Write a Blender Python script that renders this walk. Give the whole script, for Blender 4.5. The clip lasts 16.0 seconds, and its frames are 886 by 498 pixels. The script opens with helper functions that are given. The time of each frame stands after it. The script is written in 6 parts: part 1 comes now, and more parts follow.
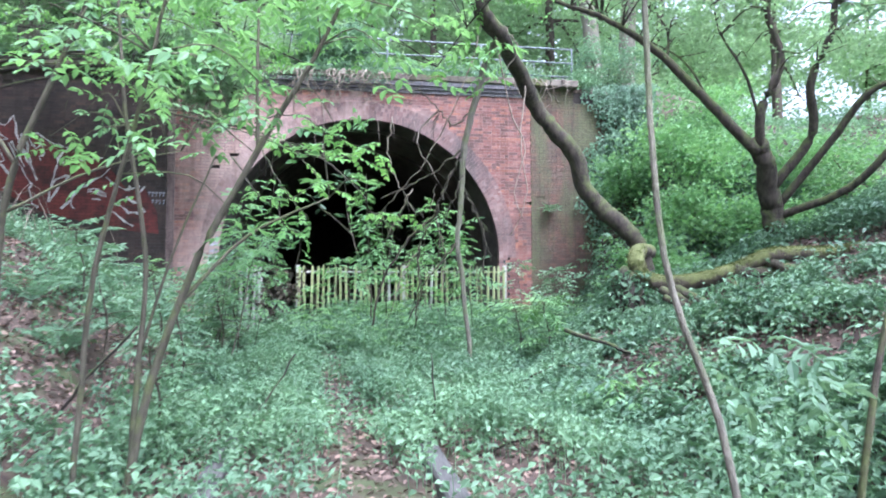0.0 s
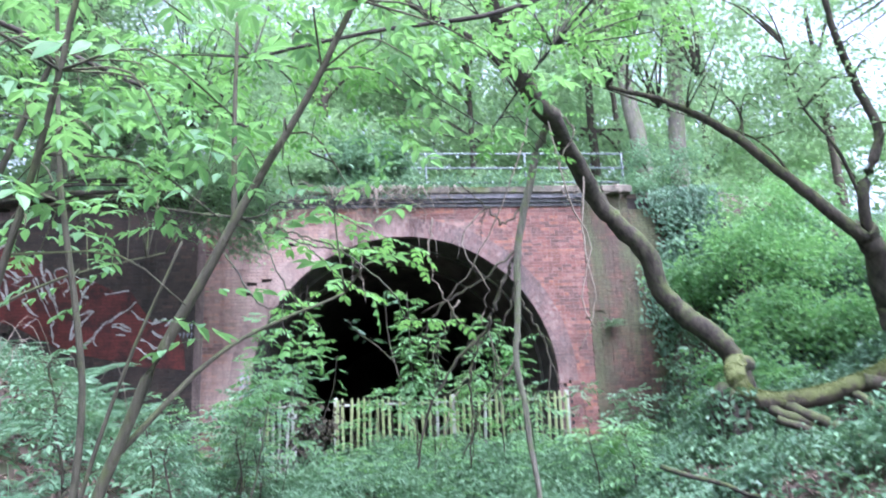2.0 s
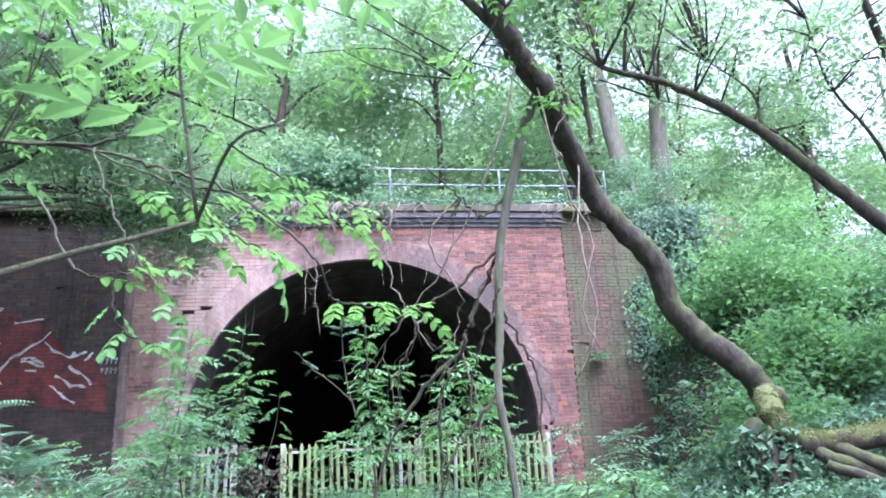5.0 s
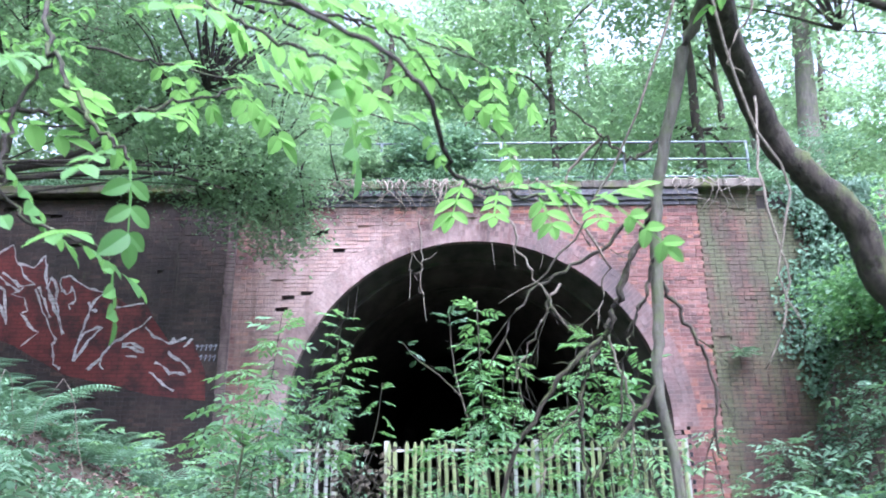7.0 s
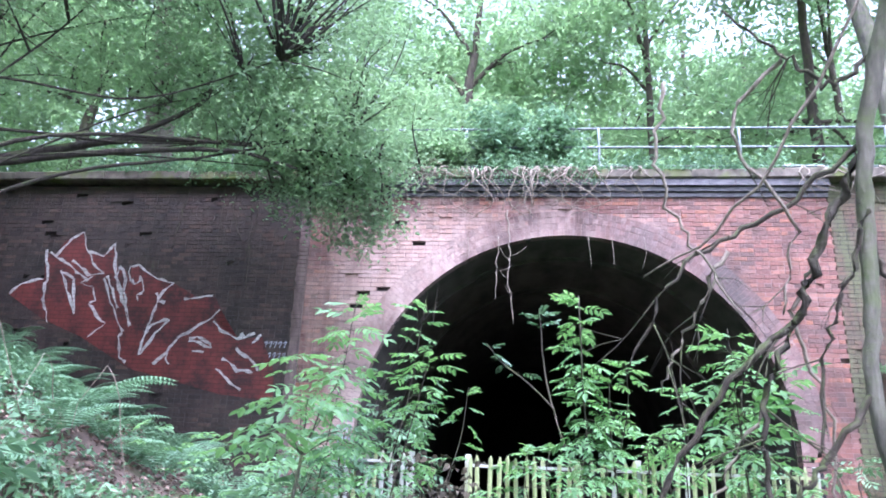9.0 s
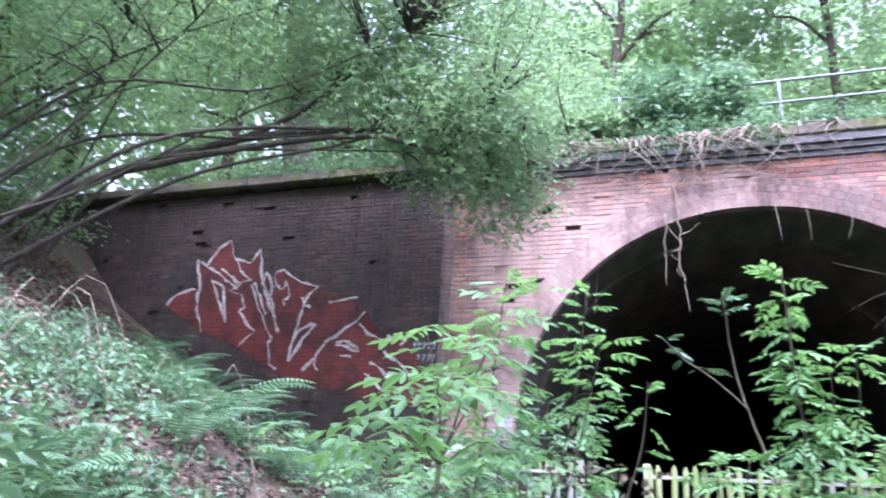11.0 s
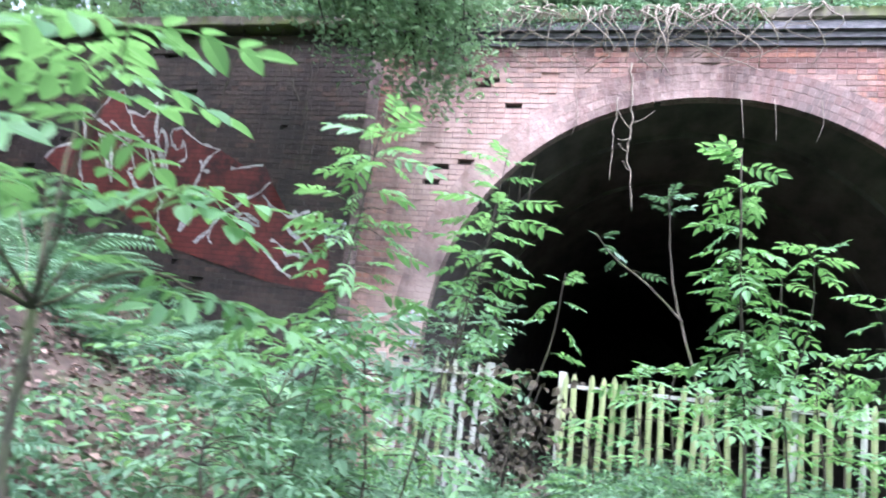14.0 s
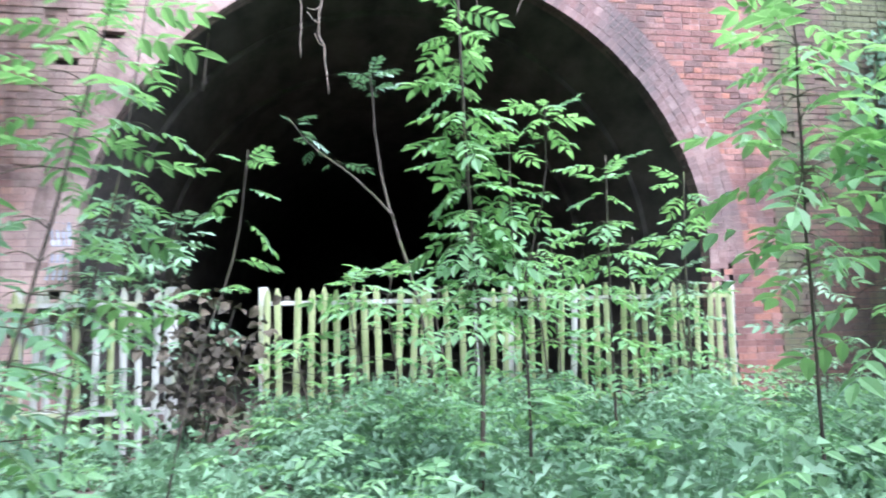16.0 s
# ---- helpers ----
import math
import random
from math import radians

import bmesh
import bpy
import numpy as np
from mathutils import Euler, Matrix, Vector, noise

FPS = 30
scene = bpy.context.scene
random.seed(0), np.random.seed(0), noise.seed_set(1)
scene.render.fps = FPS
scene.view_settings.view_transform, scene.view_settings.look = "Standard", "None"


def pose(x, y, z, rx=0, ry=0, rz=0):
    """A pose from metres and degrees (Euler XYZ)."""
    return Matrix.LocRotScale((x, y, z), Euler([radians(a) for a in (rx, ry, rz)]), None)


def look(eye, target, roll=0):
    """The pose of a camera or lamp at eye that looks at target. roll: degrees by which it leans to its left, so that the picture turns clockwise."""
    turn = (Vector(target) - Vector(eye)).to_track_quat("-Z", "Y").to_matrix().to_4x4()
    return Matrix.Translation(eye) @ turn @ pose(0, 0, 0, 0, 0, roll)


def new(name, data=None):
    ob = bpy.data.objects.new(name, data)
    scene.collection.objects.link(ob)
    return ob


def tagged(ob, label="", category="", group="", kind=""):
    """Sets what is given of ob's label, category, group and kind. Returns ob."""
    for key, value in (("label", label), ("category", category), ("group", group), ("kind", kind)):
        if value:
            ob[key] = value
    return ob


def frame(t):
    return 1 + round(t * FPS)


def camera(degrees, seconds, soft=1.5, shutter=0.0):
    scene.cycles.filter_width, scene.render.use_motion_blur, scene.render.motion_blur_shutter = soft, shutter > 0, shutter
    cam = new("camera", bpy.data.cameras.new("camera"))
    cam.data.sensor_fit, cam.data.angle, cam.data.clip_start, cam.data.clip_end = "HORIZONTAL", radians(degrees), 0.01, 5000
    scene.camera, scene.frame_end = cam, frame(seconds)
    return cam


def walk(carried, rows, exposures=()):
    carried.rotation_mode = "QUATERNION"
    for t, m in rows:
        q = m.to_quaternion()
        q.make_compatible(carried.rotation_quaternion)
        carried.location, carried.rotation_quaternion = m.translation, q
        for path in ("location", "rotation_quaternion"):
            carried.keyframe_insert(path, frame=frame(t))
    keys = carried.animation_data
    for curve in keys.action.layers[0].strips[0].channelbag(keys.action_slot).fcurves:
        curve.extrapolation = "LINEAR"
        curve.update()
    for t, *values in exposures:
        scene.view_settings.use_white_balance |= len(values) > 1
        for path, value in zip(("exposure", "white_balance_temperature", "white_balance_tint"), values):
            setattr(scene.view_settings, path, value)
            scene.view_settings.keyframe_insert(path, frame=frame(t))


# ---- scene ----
cam = camera(63.03, 16.0, soft=1.8, shutter=0.4)
# seconds, x, y, z, yaw, pitch, roll
ROWS = [
    (0, -0.988, 0.534, 1.724, -9.361, 1.503, -0.193),
    (0.5, -0.977, 0.965, 1.713, -11.349, 3.929, 0.197),
    (1, -0.968, 1.405, 1.702, -12.312, 5.51, 2.108),
    (1.5, -0.914, 1.812, 1.693, -8.353, 6.565, 0.899),
    (2, -0.814, 2.157, 1.677, -5.476, 11.765, 2.07),
    (2.5, -0.725, 2.466, 1.658, -2.158, 13.844, -0.923),
    (3, -0.7, 2.774, 1.637, -1.344, 13.89, -0.497),
    (3.5, -0.676, 3.079, 1.613, -5.381, 13.674, 0.923),
    (6, -0.544, 4.794, 1.663, -8.143, 16.17, 2.638),
    (6.5, -0.572, 5.181, 1.676, -3.731, 16.151, -0.015),
    (7, -0.617, 5.561, 1.689, 0.058, 15.283, 0.491),
    (7.5, -0.683, 5.919, 1.699, 1.76, 16.029, 0.721),
    (8, -0.771, 6.235, 1.706, 3.706, 16.926, -0.91),
    (10.5, -1.073, 7.805, 1.706, 11.01, 14.94, -1.466),
    (11, -1.141, 8.061, 1.708, 17.684, 16.462, -2.075),
    (11.5, -1.132, 8.27, 1.705, 24.837, 16.406, -0.912),
    (12, -1.093, 8.478, 1.702, 32.281, 13.602, -2.009),
    (12.5, -1.075, 8.698, 1.698, 29.144, 12.554, -7.941),
    (13, -1.083, 8.954, 1.694, 19.669, 12.034, -2.978),
    (13.5, -1.039, 9.25, 1.689, 18.405, 10.972, -1.984),
    (14, -0.998, 9.598, 1.674, 13.183, 9.369, -6.124),
    (14.5, -0.98, 9.969, 1.659, 4.446, 9.726, -2.453),
    (15, -1.005, 10.335, 1.648, -1.323, 8.171, -4.368),
    (15.5, -1.044, 10.706, 1.644, -3.874, 5.309, -1.028),
    (16, -1.01, 11.039, 1.645, -9.413, 3.897, 1.025),
]
walk(cam, [(t, pose(x, y, z, 90 + pitch, roll, yaw)) for t, x, y, z, yaw, pitch, roll in ROWS],
     exposures=[(0.0, 2.17, 5250, 22), (3.5, 2.26, 5100, 26), (8.0, 2.42, 5100, 27), (11.0, 2.57, 5250, 35), (12.0, 2.44, 5420, 34), (14.0, 2.6, 5300, 23), (16.0, 2.56, 5250, 22)])

# ---- world, sun ----
world = bpy.data.worlds.new("sky")
scene.world = world
world.use_nodes = True
wn, wl = world.node_tree.nodes, world.node_tree.links
sky = wn.new("ShaderNodeTexSky")
sky.sky_type = "NISHITA"
sky.sun_disc = False
sky.sun_elevation, sky.sun_rotation = radians(59), radians(158)
sky.air_density, sky.dust_density, sky.ozone_density = 1.0, 6.0, 0.6
wn["Background"].inputs["Strength"].default_value = 0.15
haze = wn.new("ShaderNodeHueSaturation")
haze.inputs["Saturation"].default_value = 0.3
wl.new(sky.outputs[0], haze.inputs["Color"])
wl.new(haze.outputs[0], wn["Background"].inputs["Color"])
sun = new("sun", bpy.data.lights.new("sun", "SUN"))
sun.data.energy, sun.data.angle, sun.data.color = 1.1, radians(20), (1.0, 0.97, 0.93)
sun.matrix_world = look((0, 0, 40), (-9.0, 22.0, 0))


# ---- materials ----
def material(name, build):
    m = bpy.data.materials.new(name)
    m.use_nodes = True
    build(m.node_tree, m.node_tree.nodes["Principled BSDF"], m.node_tree.nodes["Material Output"])
    return m


def noise_node(nt, scale, detail=5, rough=0.6, stretch=None):
    tc = nt.nodes.new("ShaderNodeTexCoord")
    n = nt.nodes.new("ShaderNodeTexNoise")
    n.inputs["Scale"].default_value, n.inputs["Detail"].default_value, n.inputs["Roughness"].default_value = scale, detail, rough
    if stretch:
        mp = nt.nodes.new("ShaderNodeMapping")
        mp.inputs["Scale"].default_value = stretch
        nt.links.new(tc.outputs["Object"], mp.inputs[0])
        nt.links.new(mp.outputs[0], n.inputs["Vector"])
    else:
        nt.links.new(tc.outputs["Object"], n.inputs["Vector"])
    return n


def ramp(nt, src, stops):
    r = nt.nodes.new("ShaderNodeValToRGB")
    while len(r.color_ramp.elements) < len(stops):
        r.color_ramp.elements.new(0.5)
    for e, (p, c) in zip(r.color_ramp.elements, stops):
        e.position, e.color = p, (*c, 1)
    nt.links.new(src, r.inputs[0])
    return r.outputs[0]


def mix(nt, fac, a, b, mode="MIX"):
    m = nt.nodes.new("ShaderNodeMix")
    m.data_type, m.blend_type = "RGBA", mode
    for sock, v in ((m.inputs[0], fac), (m.inputs[6], a), (m.inputs[7], b)):
        if isinstance(v, (int, float)):
            sock.default_value = v
        elif isinstance(v, tuple):
            sock.default_value = (*v, 1)
        else:
            nt.links.new(v, sock)
    return m.outputs[2]


def bump(nt, bsdf, height, strength, distance=0.01):
    b = nt.nodes.new("ShaderNodeBump")
    b.inputs["Strength"].default_value, b.inputs["Distance"].default_value = strength, distance
    nt.links.new(height, b.inputs["Height"])
    nt.links.new(b.outputs[0], bsdf.inputs["Normal"])


def leaf_material(name, dark, light, through_colour, share=0.35, rough=0.45):
    def build(nt, b, out):
        geo = nt.nodes.new("ShaderNodeNewGeometry")
        n = noise_node(nt, 0.9, 2)
        base = ramp(nt, geo.outputs["Random Per Island"], [(0.0, dark), (0.75, light), (1.0, tuple(c * 1.25 for c in light))])
        patch = ramp(nt, n.outputs[0], [(0.35, (0.78, 0.8, 0.78)), (0.65, (1.12, 1.1, 1.0))])
        col = mix(nt, 1.0, base, patch, "MULTIPLY")
        nt.links.new(col, b.inputs["Base Color"])
        b.inputs["Roughness"].default_value = rough
        b.inputs["Specular IOR Level"].default_value = 0.35
        tr = nt.nodes.new("ShaderNodeBsdfTranslucent")
        tcol = mix(nt, 1.0, patch, through_colour, "MULTIPLY")
        nt.links.new(tcol, tr.inputs[0])
        ms = nt.nodes.new("ShaderNodeMixShader")
        ms.inputs[0].default_value = share
        nt.links.new(b.outputs[0], ms.inputs[1])
        nt.links.new(tr.outputs[0], ms.inputs[2])
        nt.links.new(ms.outputs[0], out.inputs[0])
    return material(name, build)


def bark_material(name, dark, light, moss, amount):
    def build(nt, b, out):
        n = noise_node(nt, 14, 6, 0.65, (1, 1, 0.25))
        big = noise_node(nt, 5.0, 6, 0.7)
        col = ramp(nt, n.outputs[0], [(0.3, dark), (0.7, light)])
        geo = nt.nodes.new("ShaderNodeNewGeometry")
        sep = nt.nodes.new("ShaderNodeSeparateXYZ")
        nt.links.new(geo.outputs["Normal"], sep.inputs[0])
        ad = nt.nodes.new("ShaderNodeMath")
        ad.operation = "MULTIPLY_ADD"
        ad.inputs[1].default_value, ad.inputs[2].default_value = 0.22, 0.0
        nt.links.new(sep.outputs[2], ad.inputs[0])
        sm = nt.nodes.new("ShaderNodeMath")
        sm.operation = "ADD"
        nt.links.new(ad.outputs[0], sm.inputs[0])
        nt.links.new(big.outputs[0], sm.inputs[1])
        fac = ramp(nt, sm.outputs[0], [(0.62 - amount * 0.35, (0, 0, 0)), (0.78 - amount * 0.3, (1, 1, 1))])
        nt.links.new(mix(nt, fac, col, moss), b.inputs["Base Color"])
        b.inputs["Roughness"].default_value = 0.9
        crack = noise_node(nt, 42, 6, 0.7, (1, 1, 0.3))
        rough = nt.nodes.new("ShaderNodeMath")
        rough.operation = "MULTIPLY_ADD"
        rough.inputs[1].default_value = 0.6
        nt.links.new(crack.outputs[0], rough.inputs[0])
        nt.links.new(n.outputs[0], rough.inputs[2])
        bump(nt, b, rough.outputs[0], 1.0, 0.03)
    return material(name, build)


def brick_material(name, tones, soot, soot_at, pale=0.0, moss=0.0):
    """Fired clay, each brick of its own tone, with patches of soot, algae, lime and painted light."""
    def build(nt, b, out):
        geo = nt.nodes.new("ShaderNodeNewGeometry")
        oi = nt.nodes.new("ShaderNodeObjectInfo")
        add = nt.nodes.new("ShaderNodeMath")
        add.operation = "ADD"
        nt.links.new(geo.outputs["Random Per Island"], add.inputs[0])
        nt.links.new(oi.outputs["Random"], add.inputs[1])
        fr = nt.nodes.new("ShaderNodeMath")
        fr.operation = "FRACT"
        nt.links.new(add.outputs[0], fr.inputs[0])
        k = len(tones)
        col = ramp(nt, fr.outputs[0], [(i / (k - 1), t) for i, t in enumerate(tones)])
        tc = nt.nodes.new("ShaderNodeNewGeometry")

        def patches(scale, detail, stretch):
            n = nt.nodes.new("ShaderNodeTexNoise")
            n.inputs["Scale"].default_value, n.inputs["Detail"].default_value, n.inputs["Roughness"].default_value = scale, detail, 0.65
            mp = nt.nodes.new("ShaderNodeMapping")
            mp.inputs["Scale"].default_value = stretch
            nt.links.new(tc.outputs["Position"], mp.inputs[0])
            nt.links.new(mp.outputs[0], n.inputs["Vector"])
            return n.outputs[0]
        grain = patches(45, 5, (1, 1, 1))
        col = mix(nt, 1.0, col, ramp(nt, grain, [(0.3, (0.7, 0.7, 0.7)), (0.7, (1.2, 1.2, 1.2))]), "MULTIPLY")
        sfac = ramp(nt, patches(0.9, 6, (1, 1, 0.6)), [(soot_at, (0, 0, 0)), (soot_at + 0.22, (0.9, 0.9, 0.9))])
        col = mix(nt, sfac, col, soot)
        if pale:
            # lime washed out of the joints, strongest round the arch
            near = nt.nodes.new("ShaderNodeVectorMath")
            near.operation = "MULTIPLY"
            near.inputs[1].default_value = (1, 0, 1)
            off = nt.nodes.new("ShaderNodeVectorMath")
            off.operation = "SUBTRACT"
            off.inputs[1].default_value = (0, 0, 2.0)
            far = nt.nodes.new("ShaderNodeVectorMath")
            far.operation = "LENGTH"
            nt.links.new(tc.outputs["Position"], near.inputs[0])
            nt.links.new(near.outputs[0], off.inputs[0])
            nt.links.new(off.outputs[0], far.inputs[0])
            sx = nt.nodes.new("ShaderNodeSeparateXYZ")
            nt.links.new(tc.outputs["Position"], sx.inputs[0])

            def drifted(src, a, b2, lo, hi):
                m = nt.nodes.new("ShaderNodeMapRange")
                for key, value in (("From Min", a), ("From Max", b2), ("To Min", lo), ("To Max", hi)):
                    m.inputs[key].default_value = value
                nt.links.new(src, m.inputs["Value"])
                return m.outputs[0]

            def plus(a, b2):
                m = nt.nodes.new("ShaderNodeMath")
                m.operation = "ADD"
                nt.links.new(a, m.inputs[0])
                nt.links.new(b2, m.inputs[1])
                return m
            # x drift: more lime to the left, plus the brighter light there painted in
            lime_light = plus(plus(patches(0.9, 8, (1, 1, 0.7)), drifted(far.outputs["Value"], 5.0, 3.9, -0.1, 0.13)).outputs[0], drifted(sx.outputs[0], 2.0, -2.6, -0.14, 0.16))
            pfac = ramp(nt, lime_light.outputs[0], [(0.62 - pale, (0, 0, 0)), (0.86 - pale, (0.66, 0.66, 0.66))])
            col = mix(nt, pfac, col, (0.5, 0.38, 0.33))
        streak = ramp(nt, patches(1.6, 7, (2.2, 1, 0.16)), [(0.5, (1, 1, 1)), (0.72, (0.58, 0.55, 0.53))])
        col = mix(nt, 1.0, col, streak, "MULTIPLY")
        if moss:
            mfac = ramp(nt, patches(1.3, 6, (1.4, 1, 0.35)), [(0.66 - moss, (0, 0, 0)), (0.82 - moss, (0.8, 0.8, 0.8))])
            col = mix(nt, mfac, col, (0.085, 0.1, 0.045))
        nt.links.new(col, b.inputs["Base Color"])
        b.inputs["Roughness"].default_value = 0.92
        pits = patches(11, 6, (1, 1, 1))
        mixed = nt.nodes.new("ShaderNodeMath")
        mixed.operation = "MULTIPLY_ADD"
        mixed.inputs[1].default_value = 1.8
        nt.links.new(pits, mixed.inputs[0])
        nt.links.new(grain, mixed.inputs[2])
        bump(nt, b, mixed.outputs[0], 0.8, 0.012)
    return material(name, build)


def plain_material(name, a, b2, scale, rough=0.85, metal=0.0, strength=0.4, stretch=None, spots=None):
    def build(nt, b, out):
        n = noise_node(nt, scale, 6, 0.62, stretch)
        col = ramp(nt, n.outputs[0], [(0.32, a), (0.68, b2)])
        if spots:
            n2 = noise_node(nt, scale * 0.23, 5)
            col = mix(nt, ramp(nt, n2.outputs[0], [(0.5, (0, 0, 0)), (0.62, (1, 1, 1))]), col, spots)
        nt.links.new(col, b.inputs["Base Color"])
        b.inputs["Roughness"].default_value, b.inputs["Metallic"].default_value = rough, metal
        bump(nt, b, n.outputs[0], strength, 0.01)
    return material(name, build)


M_HERB = leaf_material("herb leaf", (0.075, 0.145, 0.088), (0.18, 0.295, 0.19), (0.25, 0.43, 0.2), 0.3, 0.55)
M_IVY = leaf_material("ivy leaf", (0.055, 0.11, 0.07), (0.13, 0.22, 0.145), (0.16, 0.31, 0.13), 0.24, 0.48)
M_ASH = leaf_material("ash leaf", (0.085, 0.175, 0.09), (0.17, 0.3, 0.155), (0.28, 0.54, 0.16), 0.4)
M_BRIGHT = leaf_material("young leaf", (0.095, 0.215, 0.07), (0.16, 0.315, 0.105), (0.28, 0.54, 0.14), 0.46)
M_CANOPY = leaf_material("canopy leaf", (0.085, 0.15, 0.085), (0.18, 0.29, 0.16), (0.42, 0.62, 0.3), 0.48)
M_WILLOW = leaf_material("small leaf", (0.075, 0.135, 0.075), (0.225, 0.33, 0.205), (0.37, 0.56, 0.28), 0.46)
M_FERN = leaf_material("fern frond", (0.08, 0.155, 0.1), (0.15, 0.26, 0.165), (0.2, 0.38, 0.16), 0.28, 0.5)
M_MOSS = leaf_material("moss", (0.09, 0.11, 0.03), (0.18, 0.2, 0.075), (0.15, 0.19, 0.05), 0.15, 0.8)
M_DRY = leaf_material("withered leaf", (0.028, 0.025, 0.018), (0.075, 0.064, 0.045), (0.05, 0.04, 0.02), 0.1, 0.8)
M_LITTER = leaf_material("fallen leaf", (0.06, 0.042, 0.035), (0.24, 0.17, 0.145), (0.08, 0.05, 0.03), 0.06, 0.75)
M_BARK = bark_material("brown bark", (0.03, 0.024, 0.017), (0.085, 0.068, 0.05), (0.075, 0.09, 0.03), 0.25)
M_MOSSBARK = bark_material("mossy bark", (0.017, 0.013, 0.01), (0.085, 0.068, 0.05), (0.09, 0.11, 0.035), 0.38)
M_STEM = bark_material("grey-green young bark", (0.045, 0.04, 0.027), (0.12, 0.108, 0.075), (0.1, 0.115, 0.045), 0.42)
M_DARKBARK = bark_material("dark bark", (0.018, 0.014, 0.011), (0.06, 0.048, 0.038), (0.07, 0.09, 0.03), 0.2)
M_GREYBARK = bark_material("grey bark", (0.085, 0.078, 0.062), (0.23, 0.21, 0.165), (0.13, 0.15, 0.07), 0.42)
M_LOG = bark_material("log thick with moss", (0.03, 0.023, 0.016), (0.085, 0.066, 0.048), (0.115, 0.13, 0.042), 0.55)
M_ROOT = plain_material("pale dry root", (0.12, 0.095, 0.07), (0.27, 0.23, 0.18), 30, 0.9)
M_BRICK = brick_material("weathered red brick", [(0.17, 0.073, 0.058), (0.22, 0.104, 0.083), (0.13, 0.06, 0.05), (0.24, 0.13, 0.105), (0.27, 0.118, 0.075), (0.15, 0.08, 0.068), (0.1, 0.058, 0.05), (0.19, 0.082, 0.062)], (0.06, 0.045, 0.04), 0.52, pale=0.085)
M_RING = brick_material("arch ring brick", [(0.16, 0.095, 0.083), (0.22, 0.14, 0.123), (0.12, 0.078, 0.07), (0.25, 0.175, 0.155), (0.15, 0.08, 0.068)], (0.07, 0.056, 0.052), 0.46, pale=-0.02)
# soot, with the overhanging tree's shade mixed into darker brick tones
M_SOOT_SHADE = brick_material("sooty brick with tree shade", [(0.05, 0.036, 0.031), (0.068, 0.048, 0.04), (0.038, 0.03, 0.027), (0.09, 0.056, 0.045)], (0.02, 0.018, 0.016), 0.48, moss=0.02)
M_MOSSBRICK = brick_material("mossy brick", [(0.11, 0.062, 0.046), (0.14, 0.078, 0.056), (0.085, 0.052, 0.04), (0.12, 0.085, 0.062)], (0.05, 0.043, 0.03), 0.47, moss=0.25)
M_MORTAR = plain_material("old lime mortar", (0.15, 0.1, 0.088), (0.28, 0.2, 0.175), 12, 0.95)
M_MORTAR_D = plain_material("sooty mortar", (0.03, 0.025, 0.022), (0.06, 0.05, 0.042), 12, 0.95)
M_LINING = plain_material("dark tunnel lining", (0.026, 0.023, 0.021), (0.1, 0.086, 0.075), 2.2, 0.9, stretch=(1, 0.4, 1))
M_CORNICE = plain_material("dark engineering brick", (0.025, 0.025, 0.029), (0.16, 0.15, 0.155), 9, 0.65, stretch=(1, 1, 5))
M_COPING = plain_material("mossy coping stone", (0.07, 0.06, 0.05), (0.2, 0.17, 0.13), 6, 0.9, spots=(0.11, 0.13, 0.035))
M_STRIP = plain_material("lime streaked brick edge", (0.085, 0.06, 0.053), (0.21, 0.155, 0.14), 8, 0.9, stretch=(1, 1, 0.3))
M_PALE = plain_material("algae stained pale", (0.13, 0.17, 0.06), (0.29, 0.32, 0.16), 5, 0.75, stretch=(1, 1, 0.4), spots=(0.3, 0.31, 0.25))
M_PALEW = plain_material("weathered grey pale", (0.2, 0.21, 0.18), (0.4, 0.4, 0.36), 6, 0.75, stretch=(1, 1, 0.4), spots=(0.25, 0.28, 0.13))
M_GALV = plain_material("galvanised tube", (0.08, 0.1, 0.1), (0.19, 0.22, 0.22), 20, 0.55, 0.3, 0.1)
M_TIMBER = plain_material("weathered grey timber", (0.045, 0.042, 0.04), (0.12, 0.115, 0.108), 10, 0.85, stretch=(6, 0.5, 6))
M_SOIL = plain_material("leaf mould soil", (0.032, 0.022, 0.017), (0.1, 0.068, 0.052), 7, 0.95, strength=0.9, spots=(0.06, 0.075, 0.03))
M_MEADOW = plain_material("sunlit meadow", (0.14, 0.24, 0.06), (0.22, 0.33, 0.09), 2, 0.9)


def paint_material(name, a, b2):
    """Sprayed paint over brick courses: the joints show through as relief."""
    def build(nt, b, out):
        tc = nt.nodes.new("ShaderNodeTexCoord")
        mp = nt.nodes.new("ShaderNodeMapping")
        mp.inputs["Rotation"].default_value = (radians(90), 0, 0)
        nt.links.new(tc.outputs["Object"], mp.inputs[0])
        br = nt.nodes.new("ShaderNodeTexBrick")
        br.inputs["Scale"].default_value = 1.0
        br.inputs["Brick Width"].default_value, br.inputs["Row Height"].default_value = 0.235, 0.0775
        br.inputs["Mortar Size"].default_value = 0.006
        br.inputs["Color1"].default_value, br.inputs["Color2"].default_value, br.inputs["Mortar"].default_value = (1, 1, 1, 1), (0.82, 0.82, 0.82, 1), (0.45, 0.42, 0.4, 1)
        nt.links.new(mp.outputs[0], br.inputs["Vector"])
        n = noise_node(nt, 1.8, 8, 0.75)
        col = ramp(nt, n.outputs[0], [(0.38, a), (0.58, b2)])
        nt.links.new(mix(nt, 1.0, col, br.outputs["Color"], "MULTIPLY"), b.inputs["Base Color"])
        b.inputs["Roughness"].default_value = 0.7
        bump(nt, b, br.outputs["Color"], 0.6, 0.008)
    return material(name, build)


